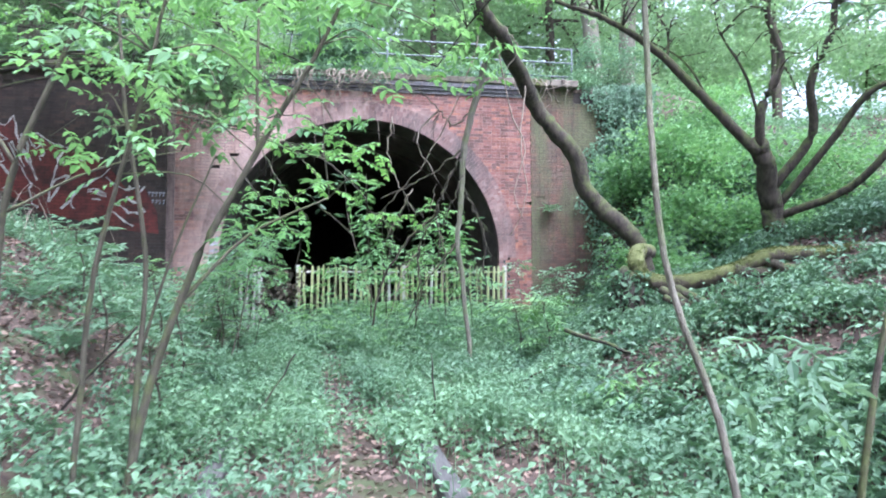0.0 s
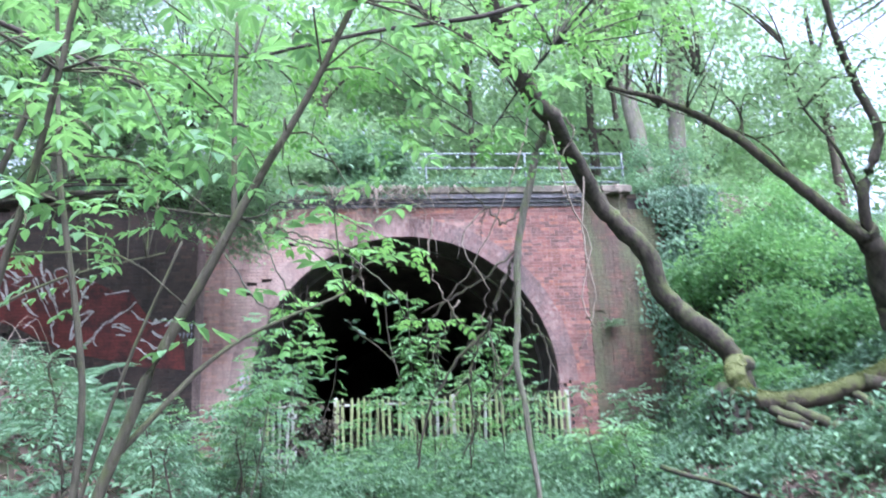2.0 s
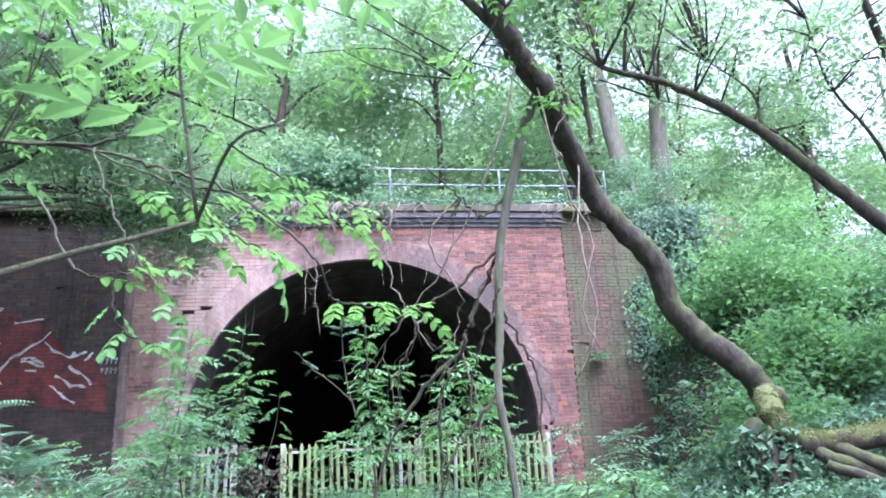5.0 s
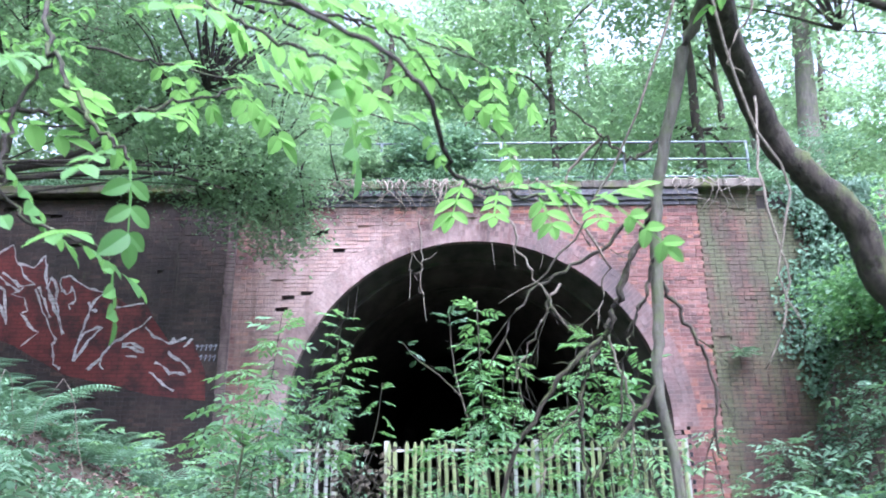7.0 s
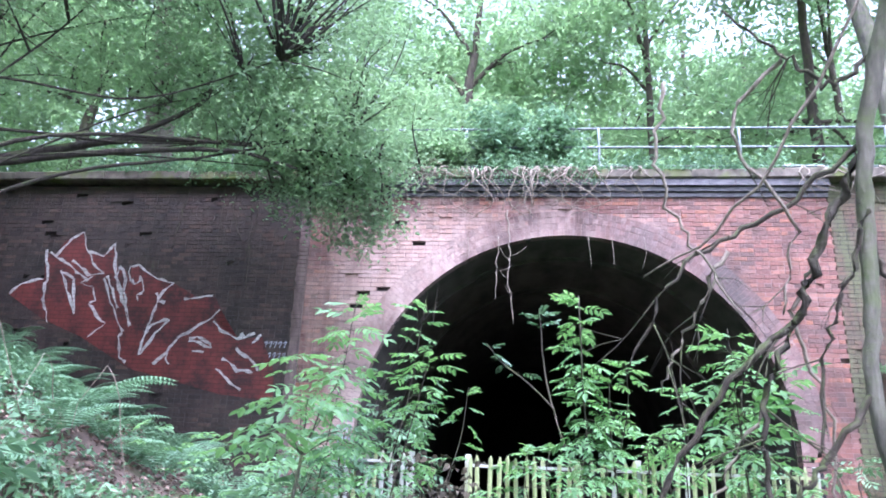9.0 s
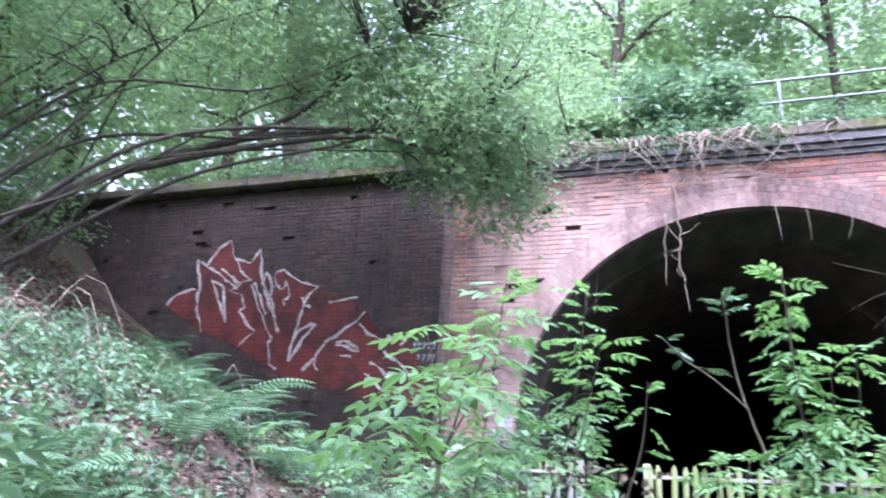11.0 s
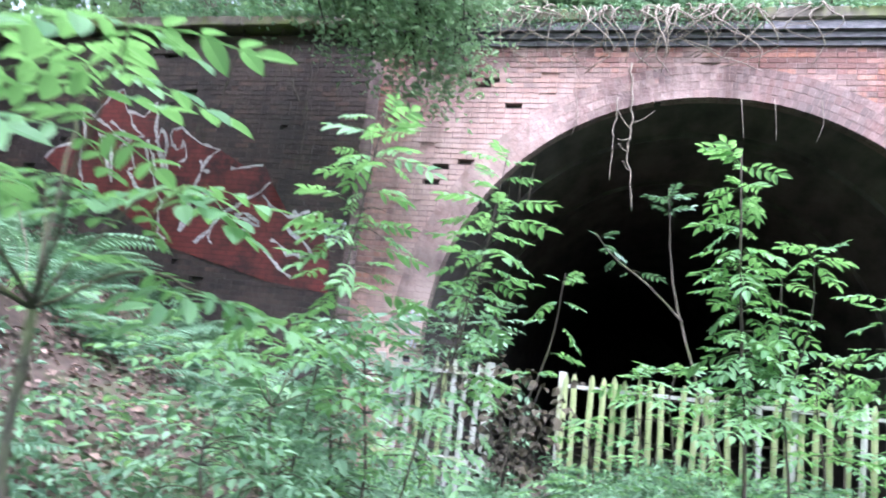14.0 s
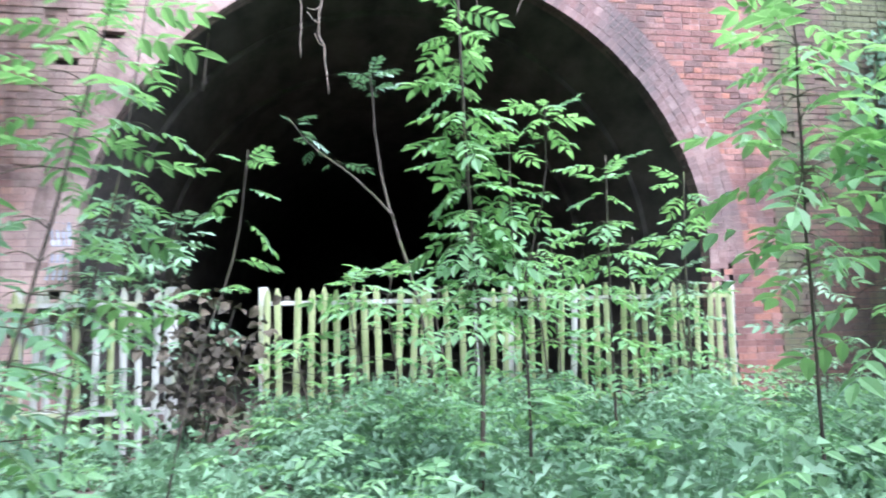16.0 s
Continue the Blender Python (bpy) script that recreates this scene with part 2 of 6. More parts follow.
# red deepened along with the wing wall to take in the tree's shade
M_RED = paint_material("dark red sprayed paint", (0.035, 0.01, 0.009), (0.15, 0.026, 0.02))
M_WHITE = paint_material("chalky white sprayed paint", (0.3, 0.29, 0.28), (0.6, 0.58, 0.57))
M_BLUEISH = paint_material("faded blue grey sprayed paint", (0.25, 0.27, 0.33), (0.5, 0.52, 0.58))


# ---- mesh tools ----
class Buf:
    """Vertices, triangles and quads gathered as arrays, turned into one mesh."""
    def __init__(self):
        self.v, self.t, self.q, self.n = [], [], [], 0

    def add(self, v, t=None, q=None):
        v = np.asarray(v, float).reshape(-1, 3)
        if t is not None and len(t):
            self.t.append(np.asarray(t, int).reshape(-1, 3) + self.n)
        if q is not None and len(q):
            self.q.append(np.asarray(q, int).reshape(-1, 4) + self.n)
        self.v.append(v)
        self.n += len(v)
        return self

    def mesh(self, name, mat, smooth=False):
        me = bpy.data.meshes.new(name)
        v = np.concatenate(self.v)
        t = np.concatenate(self.t) if self.t else np.zeros((0, 3), int)
        q = np.concatenate(self.q) if self.q else np.zeros((0, 4), int)
        loops = np.concatenate([t.ravel(), q.ravel()])
        sizes = np.concatenate([np.full(len(t), 3), np.full(len(q), 4)])
        me.vertices.add(len(v))
        me.vertices.foreach_set("co", v.astype(np.float32).ravel())
        me.loops.add(len(loops))
        me.loops.foreach_set("vertex_index", loops.astype(np.int32))
        me.polygons.add(len(sizes))
        me.polygons.foreach_set("loop_start", np.concatenate([[0], np.cumsum(sizes)[:-1]]).astype(np.int32))
        me.polygons.foreach_set("loop_total", sizes.astype(np.int32))
        me.polygons.foreach_set("use_smooth", np.full(len(sizes), smooth))
        me.update(calc_edges=True)
        me.validate()
        me.materials.append(mat)
        return me


def part(name, buf, mat, parent=None, label="", smooth=False):
    ob = new(name, buf.mesh(name, mat, smooth) if isinstance(buf, Buf) else buf)
    if parent is not None:
        ob.parent = parent
    if label:
        ob["label"] = label
    return ob


def thing(name, at, label, category, group="", kind=""):
    """An Empty at the base of a thing; parts are given in world metres and moved under it."""
    ob = new(name)
    ob.location = at
    return tagged(ob, label, category, group, kind)


def under(ob, parent):
    ob.parent = parent
    ob.location = ob.location - parent.location
    return ob


def box(buf, a, b, lean=0.0):
    (x0, y0, z0), (x1, y1, z1) = a, b
    v = np.array([(x, y + lean * (z - 1.7), z) for z in (z0, z1) for y in (y0, y1) for x in (x0, x1)])
    buf.add(v, q=[(0, 1, 5, 4), (1, 3, 7, 5), (3, 2, 6, 7), (2, 0, 4, 6), (4, 5, 7, 6), (2, 3, 1, 0)])


def unit(v):
    return v / np.maximum(np.linalg.norm(v, axis=-1, keepdims=True), 1e-9)


def smooth_line(pts, n):
    """Catmull-Rom through the points."""
    p = np.asarray(pts, float)
    p = np.concatenate([[2 * p[0] - p[1]], p, [2 * p[-1] - p[-2]]])
    out = []
    for u in np.linspace(0, len(p) - 3 - 1e-6, n):
        i = int(u)
        f = u - i
        a, b, c, d = p[i:i + 4]
        out.append(0.5 * (2 * b + (c - a) * f + (2 * a - 5 * b + 4 * c - d) * f * f + (3 * b - a - 3 * c + d) * f ** 3))
    return np.array(out)


def tube(buf, pts, r0, r1, n=10, sides=7, rough=0.0, rng=None):
    """A tapering round limb along a smooth line."""
    c = smooth_line(pts, n) if n else np.asarray(pts, float)
    n = len(c)
    if rough and rng is not None:
        c[1:-1] += rng.normal(0, rough, (n - 2, 3))
    d = unit(np.gradient(c, axis=0))
    ref = np.where(np.abs(d[:, 2:3]) < 0.9, [[0, 0, 1.0]], [[1.0, 0, 0]])
    s = unit(np.cross(d, ref))
    u = np.cross(s, d)
    r = np.linspace(r0, r1, n)
    if rng is not None:
        r = r * (1 + 0.025 * np.sin(np.arange(n) * 0.5 + rng.uniform(0, 6)) + rng.normal(0, 0.012, n))
    a = np.linspace(0, 2 * math.pi, sides, endpoint=False)
    v = c[:, None] + r[:, None, None] * (np.cos(a)[None, :, None] * s[:, None] + np.sin(a)[None, :, None] * u[:, None])
    i, j = np.meshgrid(np.arange(n - 1), np.arange(sides), indexing="ij")
    k = (j + 1) % sides
    q = np.stack([i * sides + j, i * sides + k, (i + 1) * sides + k, (i + 1) * sides + j], -1).reshape(-1, 4)
    cap = np.array([[0, m + 1, m] for m in range(1, sides - 1)] + [[(n - 1) * sides, (n - 1) * sides + m, (n - 1) * sides + m + 1] for m in range(1, sides - 1)])
    buf.add(v.reshape(-1, 3), t=cap, q=q)
    return c


def round_blades(buf, base, along, normal, length, width, fold=0.12, droop=0.15):
    """Broad oval leaflets with a short point, slightly folded along the midrib."""
    n = len(base)
    length, width = (np.broadcast_to(q, n)[:, None] for q in (length, width))
    side = unit(np.cross(along, normal))
    nn = np.cross(side, along)
    at = [(0.0, 0.04), (0.1, 0.3), (0.28, 0.47), (0.5, 0.5), (0.7, 0.42), (0.87, 0.23), (1.0, 0.015)]
    rows = []
    for f, w in at:
        c = base + along * length * f - nn * length * droop * f * f
        rows += [c - side * width * w + nn * width * w * fold * 2, c, c + side * width * w + nn * width * w * fold * 2]
    k = np.arange(n)[:, None] * 21
    q = [k + [3 * i + j, 3 * i + j + 1, 3 * i + j + 4, 3 * i + j + 3] for i in range(6) for j in (0, 1)]
    buf.add(np.stack(rows, 1).reshape(-1, 3), q=np.concatenate(q))


def blades(buf, base, along, normal, length, width, fold=0.25, droop=0.12, full=False):
    """Leaves: folded along the midrib, pointed at both ends; full gives a rounder blade with a rib."""
    base, along, normal = (np.asarray(x, float) for x in (base, along, normal))
    n = len(base)
    length = np.broadcast_to(length, n)[:, None]
    width = np.broadcast_to(width, n)[:, None]
    side = unit(np.cross(along, normal))
    nn = np.cross(side, along)
    tip = base + along * length - nn * length * droop
    if full:
        up = nn * width * fold
        rim = [(base + along * length * f - nn * length * droop * f * f + up * w * 2, side * width * w) for f, w in ((0.2, 0.33), (0.45, 0.5), (0.74, 0.33))]
        rib = base + along * length * 0.47 - nn * length * droop * 0.22
        v = np.stack([base] + [c - o for c, o in rim] + [tip] + [c + o for c, o in rim[::-1]] + [rib], 1)
        k = np.arange(n)[:, None] * 9
        buf.add(v.reshape(-1, 3), q=np.concatenate([k + [0, 8, 2, 1], k + [8, 4, 3, 2], k + [8, 0, 7, 6], k + [4, 8, 6, 5]]))
    else:
        mid = base + along * length * 0.45 + nn * width * fold
        v = np.stack([base, mid - side * width * 0.5, tip, mid + side * width * 0.5], 1)
        k = np.arange(n)[:, None] * 4
        buf.add(v.reshape(-1, 3), t=np.concatenate([k + [0, 2, 1], k + [0, 3, 2]]))


def scatter_leaves(buf, rng, at, size, spread=0.7, droop=0.15, aspect=0.55, full=False):
    """Single leaves at the given places, facing upward within a spread."""
    n = len(at)
    yaw = rng.uniform(0, 2 * math.pi, n)
    along = unit(np.stack([np.cos(yaw), np.sin(yaw), rng.normal(-0.15, spread * 0.5, n)], 1))
    normal = unit(np.stack([rng.normal(0, spread, n), rng.normal(0, spread, n), np.ones(n)], 1))
    ln = size * rng.uniform(0.6, 1.35, n)
    blades(buf, at, along, normal, ln, ln * aspect, 0.2, droop, full)


def pinnate(buf, rng, at, along, length, pairs=4, leaflet=0.42, aspect=0.42, droop=0.25, full=True, oval=False):
    """Compound leaves: leaflets in pairs along a drooping midrib, and one at the tip."""
    at, along = np.asarray(at, float), unit(np.asarray(along, float))
    n = len(at)
    length = np.broadcast_to(length, n).astype(float)
    up = np.tile([0, 0, 1.0], (n, 1)) + rng.normal(0, 0.25, (n, 3))
    side = unit(np.cross(along, up))
    nn = np.cross(side, along)
    tilt = rng.normal(0, 0.1, (n, 1))
    rows = [(0.28 + 0.62 * i / max(pairs - 1, 1), s) for i in range(pairs) for s in (-1, 1)] + [(1.0, 0)]
    for f, s in rows:
        b = at + along * (length * f)[:, None] - nn * (length * droop * f * f)[:, None]
        d = unit(along * (0.5 if s else 1.0) + side * (0.85 * s) - nn * (0.18 + 0.2 * droop) + rng.normal(0, 0.1, (n, 3)))
        ln = length * leaflet * rng.uniform(0.8, 1.15, n) * (0.85 if f < 0.4 else 1.0)
        if oval:
            round_blades(buf, b, d, nn + side * tilt, ln, ln * aspect)
        else:
            blades(buf, b, d, nn + side * tilt, ln, ln * aspect, 0.18, 0.18, full)
    e = at + along * length[:, None] - nn * (length * droop)[:, None]
    m = at + along * (length * 0.5)[:, None] - nn * (length * droop * 0.25)[:, None]
    w = side * 0.0022
    k = np.arange(n)[:, None] * 6
    buf.add(np.stack([at - w, at + w, m - w, m + w, e - w * 0.5, e + w * 0.5], 1).reshape(-1, 3), q=np.concatenate([k + [0, 1, 3, 2], k + [2, 3, 5, 4]]))


def blob_points(rng, centre, radii, n, shell=0.55):
    """Places in an uneven cloud, denser towards its outside."""
    d = unit(rng.normal(0, 1, (n, 3)))
    r = rng.uniform(shell ** 3, 1, n) ** (1 / 3)
    lump = 1 + 0.22 * np.sin(d[:, 0] * 5.1 + centre[0]) * np.sin(d[:, 1] * 4.3 + centre[1]) + 0.15 * np.sin(d[:, 2] * 7 + centre[2])
    return np.asarray(centre) + d * (r * lump)[:, None] * np.asarray(radii)


def clumped(rng, centre, radii, clumps, each, size):
    """Leaf places in clumps within a cloud, with gaps between the clumps."""
    c = blob_points(rng, centre, radii, clumps, 0.35)
    p = np.repeat(c, each, 0) + rng.normal(0, size, (clumps * each, 3)) * [1, 1, 0.6]
    return p, c


def patchy(x, y, s=1.0):
    return 0.5 + 0.5 * np.sin(1.3 * s * x + 0.7 * np.sin(1.1 * s * y)) * np.cos(0.9 * s * y + 1.7 * np.sin(0.8 * s * x))


def interp(x, xs, ys):
    return np.interp(x, xs, ys)


def wobble(x, y, s=1.0):
    return s * (np.sin(1.7 * x + 0.9 * y) * 0.5 + np.sin(0.63 * x - 1.9 * y + 1.3) * 0.35 + np.sin(3.1 * x + 2.7 * y + 0.4) * 0.18 + np.sin(5.3 * y - 4.1 * x) * 0.1)


def ground_height(x, y):
    """The floor of the cutting, its two banks and the land above."""
    x, y = np.asarray(x, float), np.asarray(y, float)
    toe_l = interp(y, [-5, 6, 10, 14, 17, 19], [-2.6, -2.4, -2.25, -2.7, -3.7, -4.3])
    toe_r = interp(y, [-5, 4, 8, 11, 13, 16, 19], [2.6, 2.2, 1.9, 2.1, 3.2, 5.1, 5.4])
    dl, dr = toe_l - x, x - toe_r
    hl = interp(dl, [0, 1, 2.5, 4.5, 7, 9, 14, 30], [0, 0.85, 1.75, 2.6, 4.3, 6.2, 7.6, 8.2])
    hr1 = interp(dr, [0, 0.8, 1.8, 3.5, 6, 9, 16, 40], [0, 0.55, 1.1, 1.7, 2.6, 4.1, 6.2, 8.0])
    hr2 = interp(dr, [0, 0.5, 1, 2, 3, 6, 16, 40], [0, 1.0, 2.7, 4.7, 5.3, 5.5, 6.6, 8.0])
    f = np.clip((y - 13) / 5, 0, 1)
    h = 0.1 + np.where(dl > 0, hl, 0) + np.where(dr > 0, hr1 * (1 - f) + hr2 * f, 0)
    h = h + 0.05 * wobble(x, y) * (1 + np.clip(np.maximum(dl, dr), 0, 1.5))
    h = h - 0.75 * np.exp(-((x - 4.7) ** 2 / 1.5 + (y - 9.8) ** 2 / 2.2))
    top = 6.72 + 0.06 * wobble(x, y) + 0.02 * np.clip(y - 20, 0, 60)
    side = np.clip((x - 8.5) / 4, 0, 1)
    top = top * (1 - side) + side * (h + 0.06 * np.clip(y - 20, 0, 60))
    g = np.clip((y - 19.35) / 0.25, 0, 1)
    return h * (1 - g) + np.maximum(top, h * (x < -7)) * g


def off_path(p, wide=0.4):
    """Keeps the walkers' way open: drops places in the trodden gap."""
    mid = interp(p[:, 1], [0, 3, 6, 8.5, 11, 12], [-0.98, -0.7, -0.62, -1.1, -1.02, -1.0])
    hit = (np.abs(p[:, 0] - mid) < wide) & (p[:, 2] > 1.15) & (p[:, 2] < 2.02) & (p[:, 1] < 11.75)
    return p[~hit]


FACE, LEAN = 19.0, 0.038
SPRING, RADIUS, RING = 2.0, 3.55, 0.46


def face_y(z, out=0.0):
    return FACE + LEAN * (z - 1.7) - out


# ---- ground: one sheet to the horizon, open where the tunnel goes in ----
def build_ground():
    xs = np.unique(np.concatenate([-np.geomspace(14, 700, 26), np.arange(-14, 14.01, 0.2), np.geomspace(14, 700, 26)]))
    ys = np.unique(np.concatenate([-np.geomspace(6, 400, 18), np.arange(-6, 18.81, 0.22), [19.0, 19.12, 19.3, 19.4, 19.5, 19.62, 19.8], np.arange(20, 40, 0.5), np.geomspace(40, 900, 26)]))
    X, Y = np.meshgrid(xs, ys)
    Z = ground_height(X, Y)
    nx = len(xs)
    i, j = np.meshgrid(np.arange(len(ys) - 1), np.arange(nx - 1), indexing="ij")
    q = np.stack([i * nx + j, i * nx + j + 1, (i + 1) * nx + j + 1, (i + 1) * nx + j], -1)
    cx, cy = (X[:-1, :-1] + X[1:, 1:]) / 2, (Y[:-1, :-1] + Y[1:, 1:]) / 2
    keep = ~((np.abs(cx) < 4.6) & (cy > 19.05) & (cy < 19.7))
    b = Buf().add(np.stack([X, Y, Z], -1).reshape(-1, 3), q=q[keep])
    return tagged(part("ground", b, M_SOIL, smooth=True), "dark leaf-mould floor and steep banks of the old cutting", "ground", kind="structure")


build_ground()

# ---- the portal ----
COURSE, BRICK = 0.0775, 0.235
rng = np.random.default_rng(11)
NEAR_BRICKS = []


def patch(x, z):
    return math.sin(2.1 * x + 1.3 * math.sin(1.7 * z)) * math.cos(1.9 * z + 0.8)


HOLES = [(-3.03, 5.71), (-2.86, 5.74), (-3.16, 5.68), (-2.52, 5.58), (-2.37, 5.58), (-2.71, 5.42), (-3.55, 4.44), (-3.73, 4.24), (0.28, 5.84), (0.53, 5.74), (-3.41, 5.84), (-3.30, 4.51), (-0.60, 6.41)]


def brick_field(x0, x1, z0, z1, skip, missing, bricks, mortar, near=None):
    """Courses of single bricks, uneven and with a few fallen out, over a bed of mortar."""
    rows = int((z1 - z0) / COURSE)
    for r in range(rows):
        za, zb = z0 + r * COURSE, z0 + (r + 1) * COURSE
        shift = 0 if r % 2 else BRICK / 2
        half = r % 4 == 0
        w = BRICK / 2 if half else BRICK
        x = x0 - (shift if not half else 0)
        while x < x1 - 0.02:
            a, b = max(x, x0), min(x + w, x1)
            x += w
            if b - a < 0.03 or skip(a, b, za, zb):
                continue
            y = face_y((za + zb) / 2)
            gone = any(a < hx < b and za < hz < zb for hx, hz in HOLES)
            worn = 0.1 if -4.3 < a < -2.0 and math.hypot(a, za - SPRING) < RADIUS + 1.3 and patch(a, za) > 0.1 else 0.01
            spalled = rng.random() < worn
            if gone or spalled or rng.random() < missing:
                d = 0.11 if gone else rng.uniform(0.006, 0.02) if spalled else 0.09
                v = np.array([(px, y + 0.006 + (d if k else 0), pz) for k in (0, 1) for px, pz in ((a, za), (b, za), (b, zb), (a, zb))])
                (bricks if spalled and not gone else mortar).add(v, q=[(4, 5, 6, 7), (0, 1, 5, 4), (1, 2, 6, 5), (2, 3, 7, 6), (3, 0, 4, 7)])
                continue
            ya, yb = face_y(za, -0.003), face_y(zb, -0.003)
            mortar.add([(a, ya, za), (b, ya, za), (b, yb, zb), (a, yb, zb)], q=[(0, 1, 2, 3)])
            g, o = 0.004, rng.uniform(0.0, 0.009)
            if rng.random() < 0.09:
                o = rng.uniform(-0.0028, -0.001)
            item = (a + g, b - g, za + g, zb - g, o)
            if near is not None and near(a, b, za, zb) and len(NEAR_BRICKS) < 300:
                NEAR_BRICKS.append(item)
                continue
            add_brick(bricks, *item)


def add_brick(buf, a, b, za, zb, o):
    e = min(0.003, (b - a) / 4)
    y0, y1, ym = face_y(za, o), face_y(zb, o), 0.006 + o
    v = [(a, y0 + ym, za), (b, y0 + ym, za), (b, y1 + ym, zb), (a, y1 + ym, zb),
         (a + e, y0, za + e), (b - e, y0, za + e), (b - e, y1, zb - e), (a + e, y1, zb - e)]
    buf.add(v, q=[(4, 5, 6, 7), (0, 1, 5, 4), (1, 2, 6, 5), (2, 3, 7, 6), (3, 0, 4, 7)])


def in_arch(a, b, za, zb):
    if zb < SPRING:
        return min(abs(a), abs(b)) < RADIUS + 0.06 or a * b < 0
    c = [math.hypot(px, pz - SPRING) for px in (a, b) for pz in (za, zb)]
    return min(c) < RADIUS + 0.12 or a * b < 0 and za - SPRING < RADIUS + 0.12


def never(*_):
    return False


portal = thing("wall_portal", (0, FACE, 0), "weathered red brick tunnel portal with holes and lime stains", "wall", kind="structure")
bricks, mortar = Buf(), Buf()
brick_field(-4.62, 4.45, 0.0, 6.28, in_arch, 0.009, bricks, mortar, near=lambda a, b, za, zb: 3.6 < a < 4.45 and 0.4 < za < 3.2 or -4.62 < a < -3.9 and 1.2 < za < 3.0)
under(part("mortar_bed", mortar, M_MORTAR, label="crumbling lime mortar"), portal)
under(tagged(part("brickwork", bricks, M_BRICK, label="uneven courses of red bricks"), kind="stuff"), portal)

# body of masonry behind the faces, so that the wall has thickness
core = Buf()
box(core, (-14.0, 19.11, -0.4), (-4.3, 19.3, 6.5), LEAN)
box(core, (4.3, 19.11, -0.4), (7.6, 19.3, 6.5), LEAN)
under(part("masonry_core", core, M_MORTAR_D), portal)
ang = np.linspace(0, math.pi, 49)
spand = Buf()
for s, e in zip(ang[:-1], ang[1:]):
    p = [(RADIUS * math.cos(k), SPRING + RADIUS * math.sin(k)) for k in (s, e)]
    o = [(np.clip(5.4 * math.cos(k) * 1.2, -4.4, 4.4), 6.3) if math.sin(k) > 0.35 else (math.copysign(4.4, math.cos(k)), SPRING + RADIUS * math.sin(k) * 1.3) for k in (s, e)]
    spand.add([(x, face_y(z, -0.1), z) for x, z in (p[0], p[1], o[1], o[0])], q=[(0, 1, 2, 3)])
under(part("spandrel_core", spand, M_MORTAR_D), portal)

# the arch ring: four rims of headers, and square jambs below
ring, joint = Buf(), Buf()
for k in range(4):
    ra, rb = RADIUS + k * RING / 4, RADIUS + (k + 1) * RING / 4
    n = int(math.pi * (ra + rb) / 2 / 0.082)
    for i in range(n):
        if rng.random() < (0.028 if i > n * 0.5 else 0.012):
            continue
        ta, tb = math.pi * (i + 0.04) / n, math.pi * (i + 0.96) / n
        out = 0.0095 + rng.uniform(0, 0.009)
        q = [(r, t) for r, t in ((ra + 0.002, ta), (ra + 0.002, tb), (rb - 0.002, tb), (rb - 0.002, ta))]
        f = [(r * math.cos(t), SPRING + r * math.sin(t)) for r, t in q]
        v = [(x, face_y(z, out - 0.012), z) for x, z in f] + [(x, face_y(z, out), z) for x, z in f]
        if k == 0:
            v[0], v[1] = (v[0][0], v[0][1] + 0.2, v[0][2]), (v[1][0], v[1][1] + 0.2, v[1][2])
        ring.add(v, q=[(4, 7, 6, 5), (0, 4, 5, 1), (1, 5, 6, 2), (2, 6, 7, 3), (3, 7, 4, 0)])
for i in range(60):
    ta, tb = math.pi * i / 60, math.pi * (i + 1) / 60
    f = [(r * math.cos(t), SPRING + r * math.sin(t)) for r, t in ((RADIUS + 0.003, ta), (RADIUS + 0.003, tb), (RADIUS + RING, tb), (RADIUS + RING, ta))]
    joint.add([(x, face_y(z, 0.008), z) for x, z in f], q=[(0, 3, 2, 1)])
for sgn in (-1, 1):
    for r in range(int(SPRING / COURSE) + 1):
        za = r * COURSE + 0.005
        w = 0.23 if r % 2 else 0.12
        a, b = sorted((sgn * RADIUS, sgn * (RADIUS + w)))
        out = 0.006 + rng.uniform(-0.004, 0.006)
        box(ring, (a, face_y(za, out), za), (b, face_y(za, -0.22), min(za + COURSE - 0.01, SPRING + 0.002)))
under(part("arch_joints", joint, M_MORTAR), portal)
under(tagged(part("arch_ring", ring, M_RING, label="pale lime-bleached brick arch ring"), kind="stuff"), portal)

# pilaster strips at both ends of the panel
pil = Buf()
brick_field(4.45, 5.66, 0.0, 6.6, never, 0.003, pil, mortar2 := Buf())
for b in (pil, mortar2):
    for v in b.v:
        v[:, 1] += 0.03
under(part("pilaster_joints", mortar2, M_MORTAR_D), portal)
under(tagged(part("pilaster", pil, M_MOSSBRICK, label="mossy recessed brick pilaster"), kind="stuff"), portal)
edge = Buf()
box(edge, (4.445, 18.999, 0.0), (4.455, 19.14, 6.28), LEAN)
under(part("panel_edge", edge, M_MOSSBRICK), portal)
strip = Buf()
for r in range(0, 80):
    za = 0.02 + r * COURSE
    a = -4.80 + rng.uniform(-0.012, 0.012)
    box(strip, (a, face_y(za, 0.03 + rng.uniform(-0.006, 0.006)), za), (-4.62, face_y(za, -0.05), za + COURSE - 0.008))
under(part("quoin_strip", strip, M_STRIP, label="pale vertical brick quoin strip"), portal)

# cornice courses and coping
corn = Buf()
for k, (za, zb, out) in enumerate(((6.28, 6.36, 0.05), (6.37, 6.45, 0.10), (6.46, 6.58, 0.16))):
    x = -4.72
    while x < 4.45:
        w = rng.uniform(0.42, 0.5)
        e = min(x + w - 0.006, 4.45)
        box(corn, (x, 19.19 - out - rng.uniform(0, 0.008), za), (e, 19.32, zb - rng.uniform(0, 0.006)))
        x += w
under(part("cornice", corn, M_CORNICE, label="three stepped courses of dark brick"), portal)


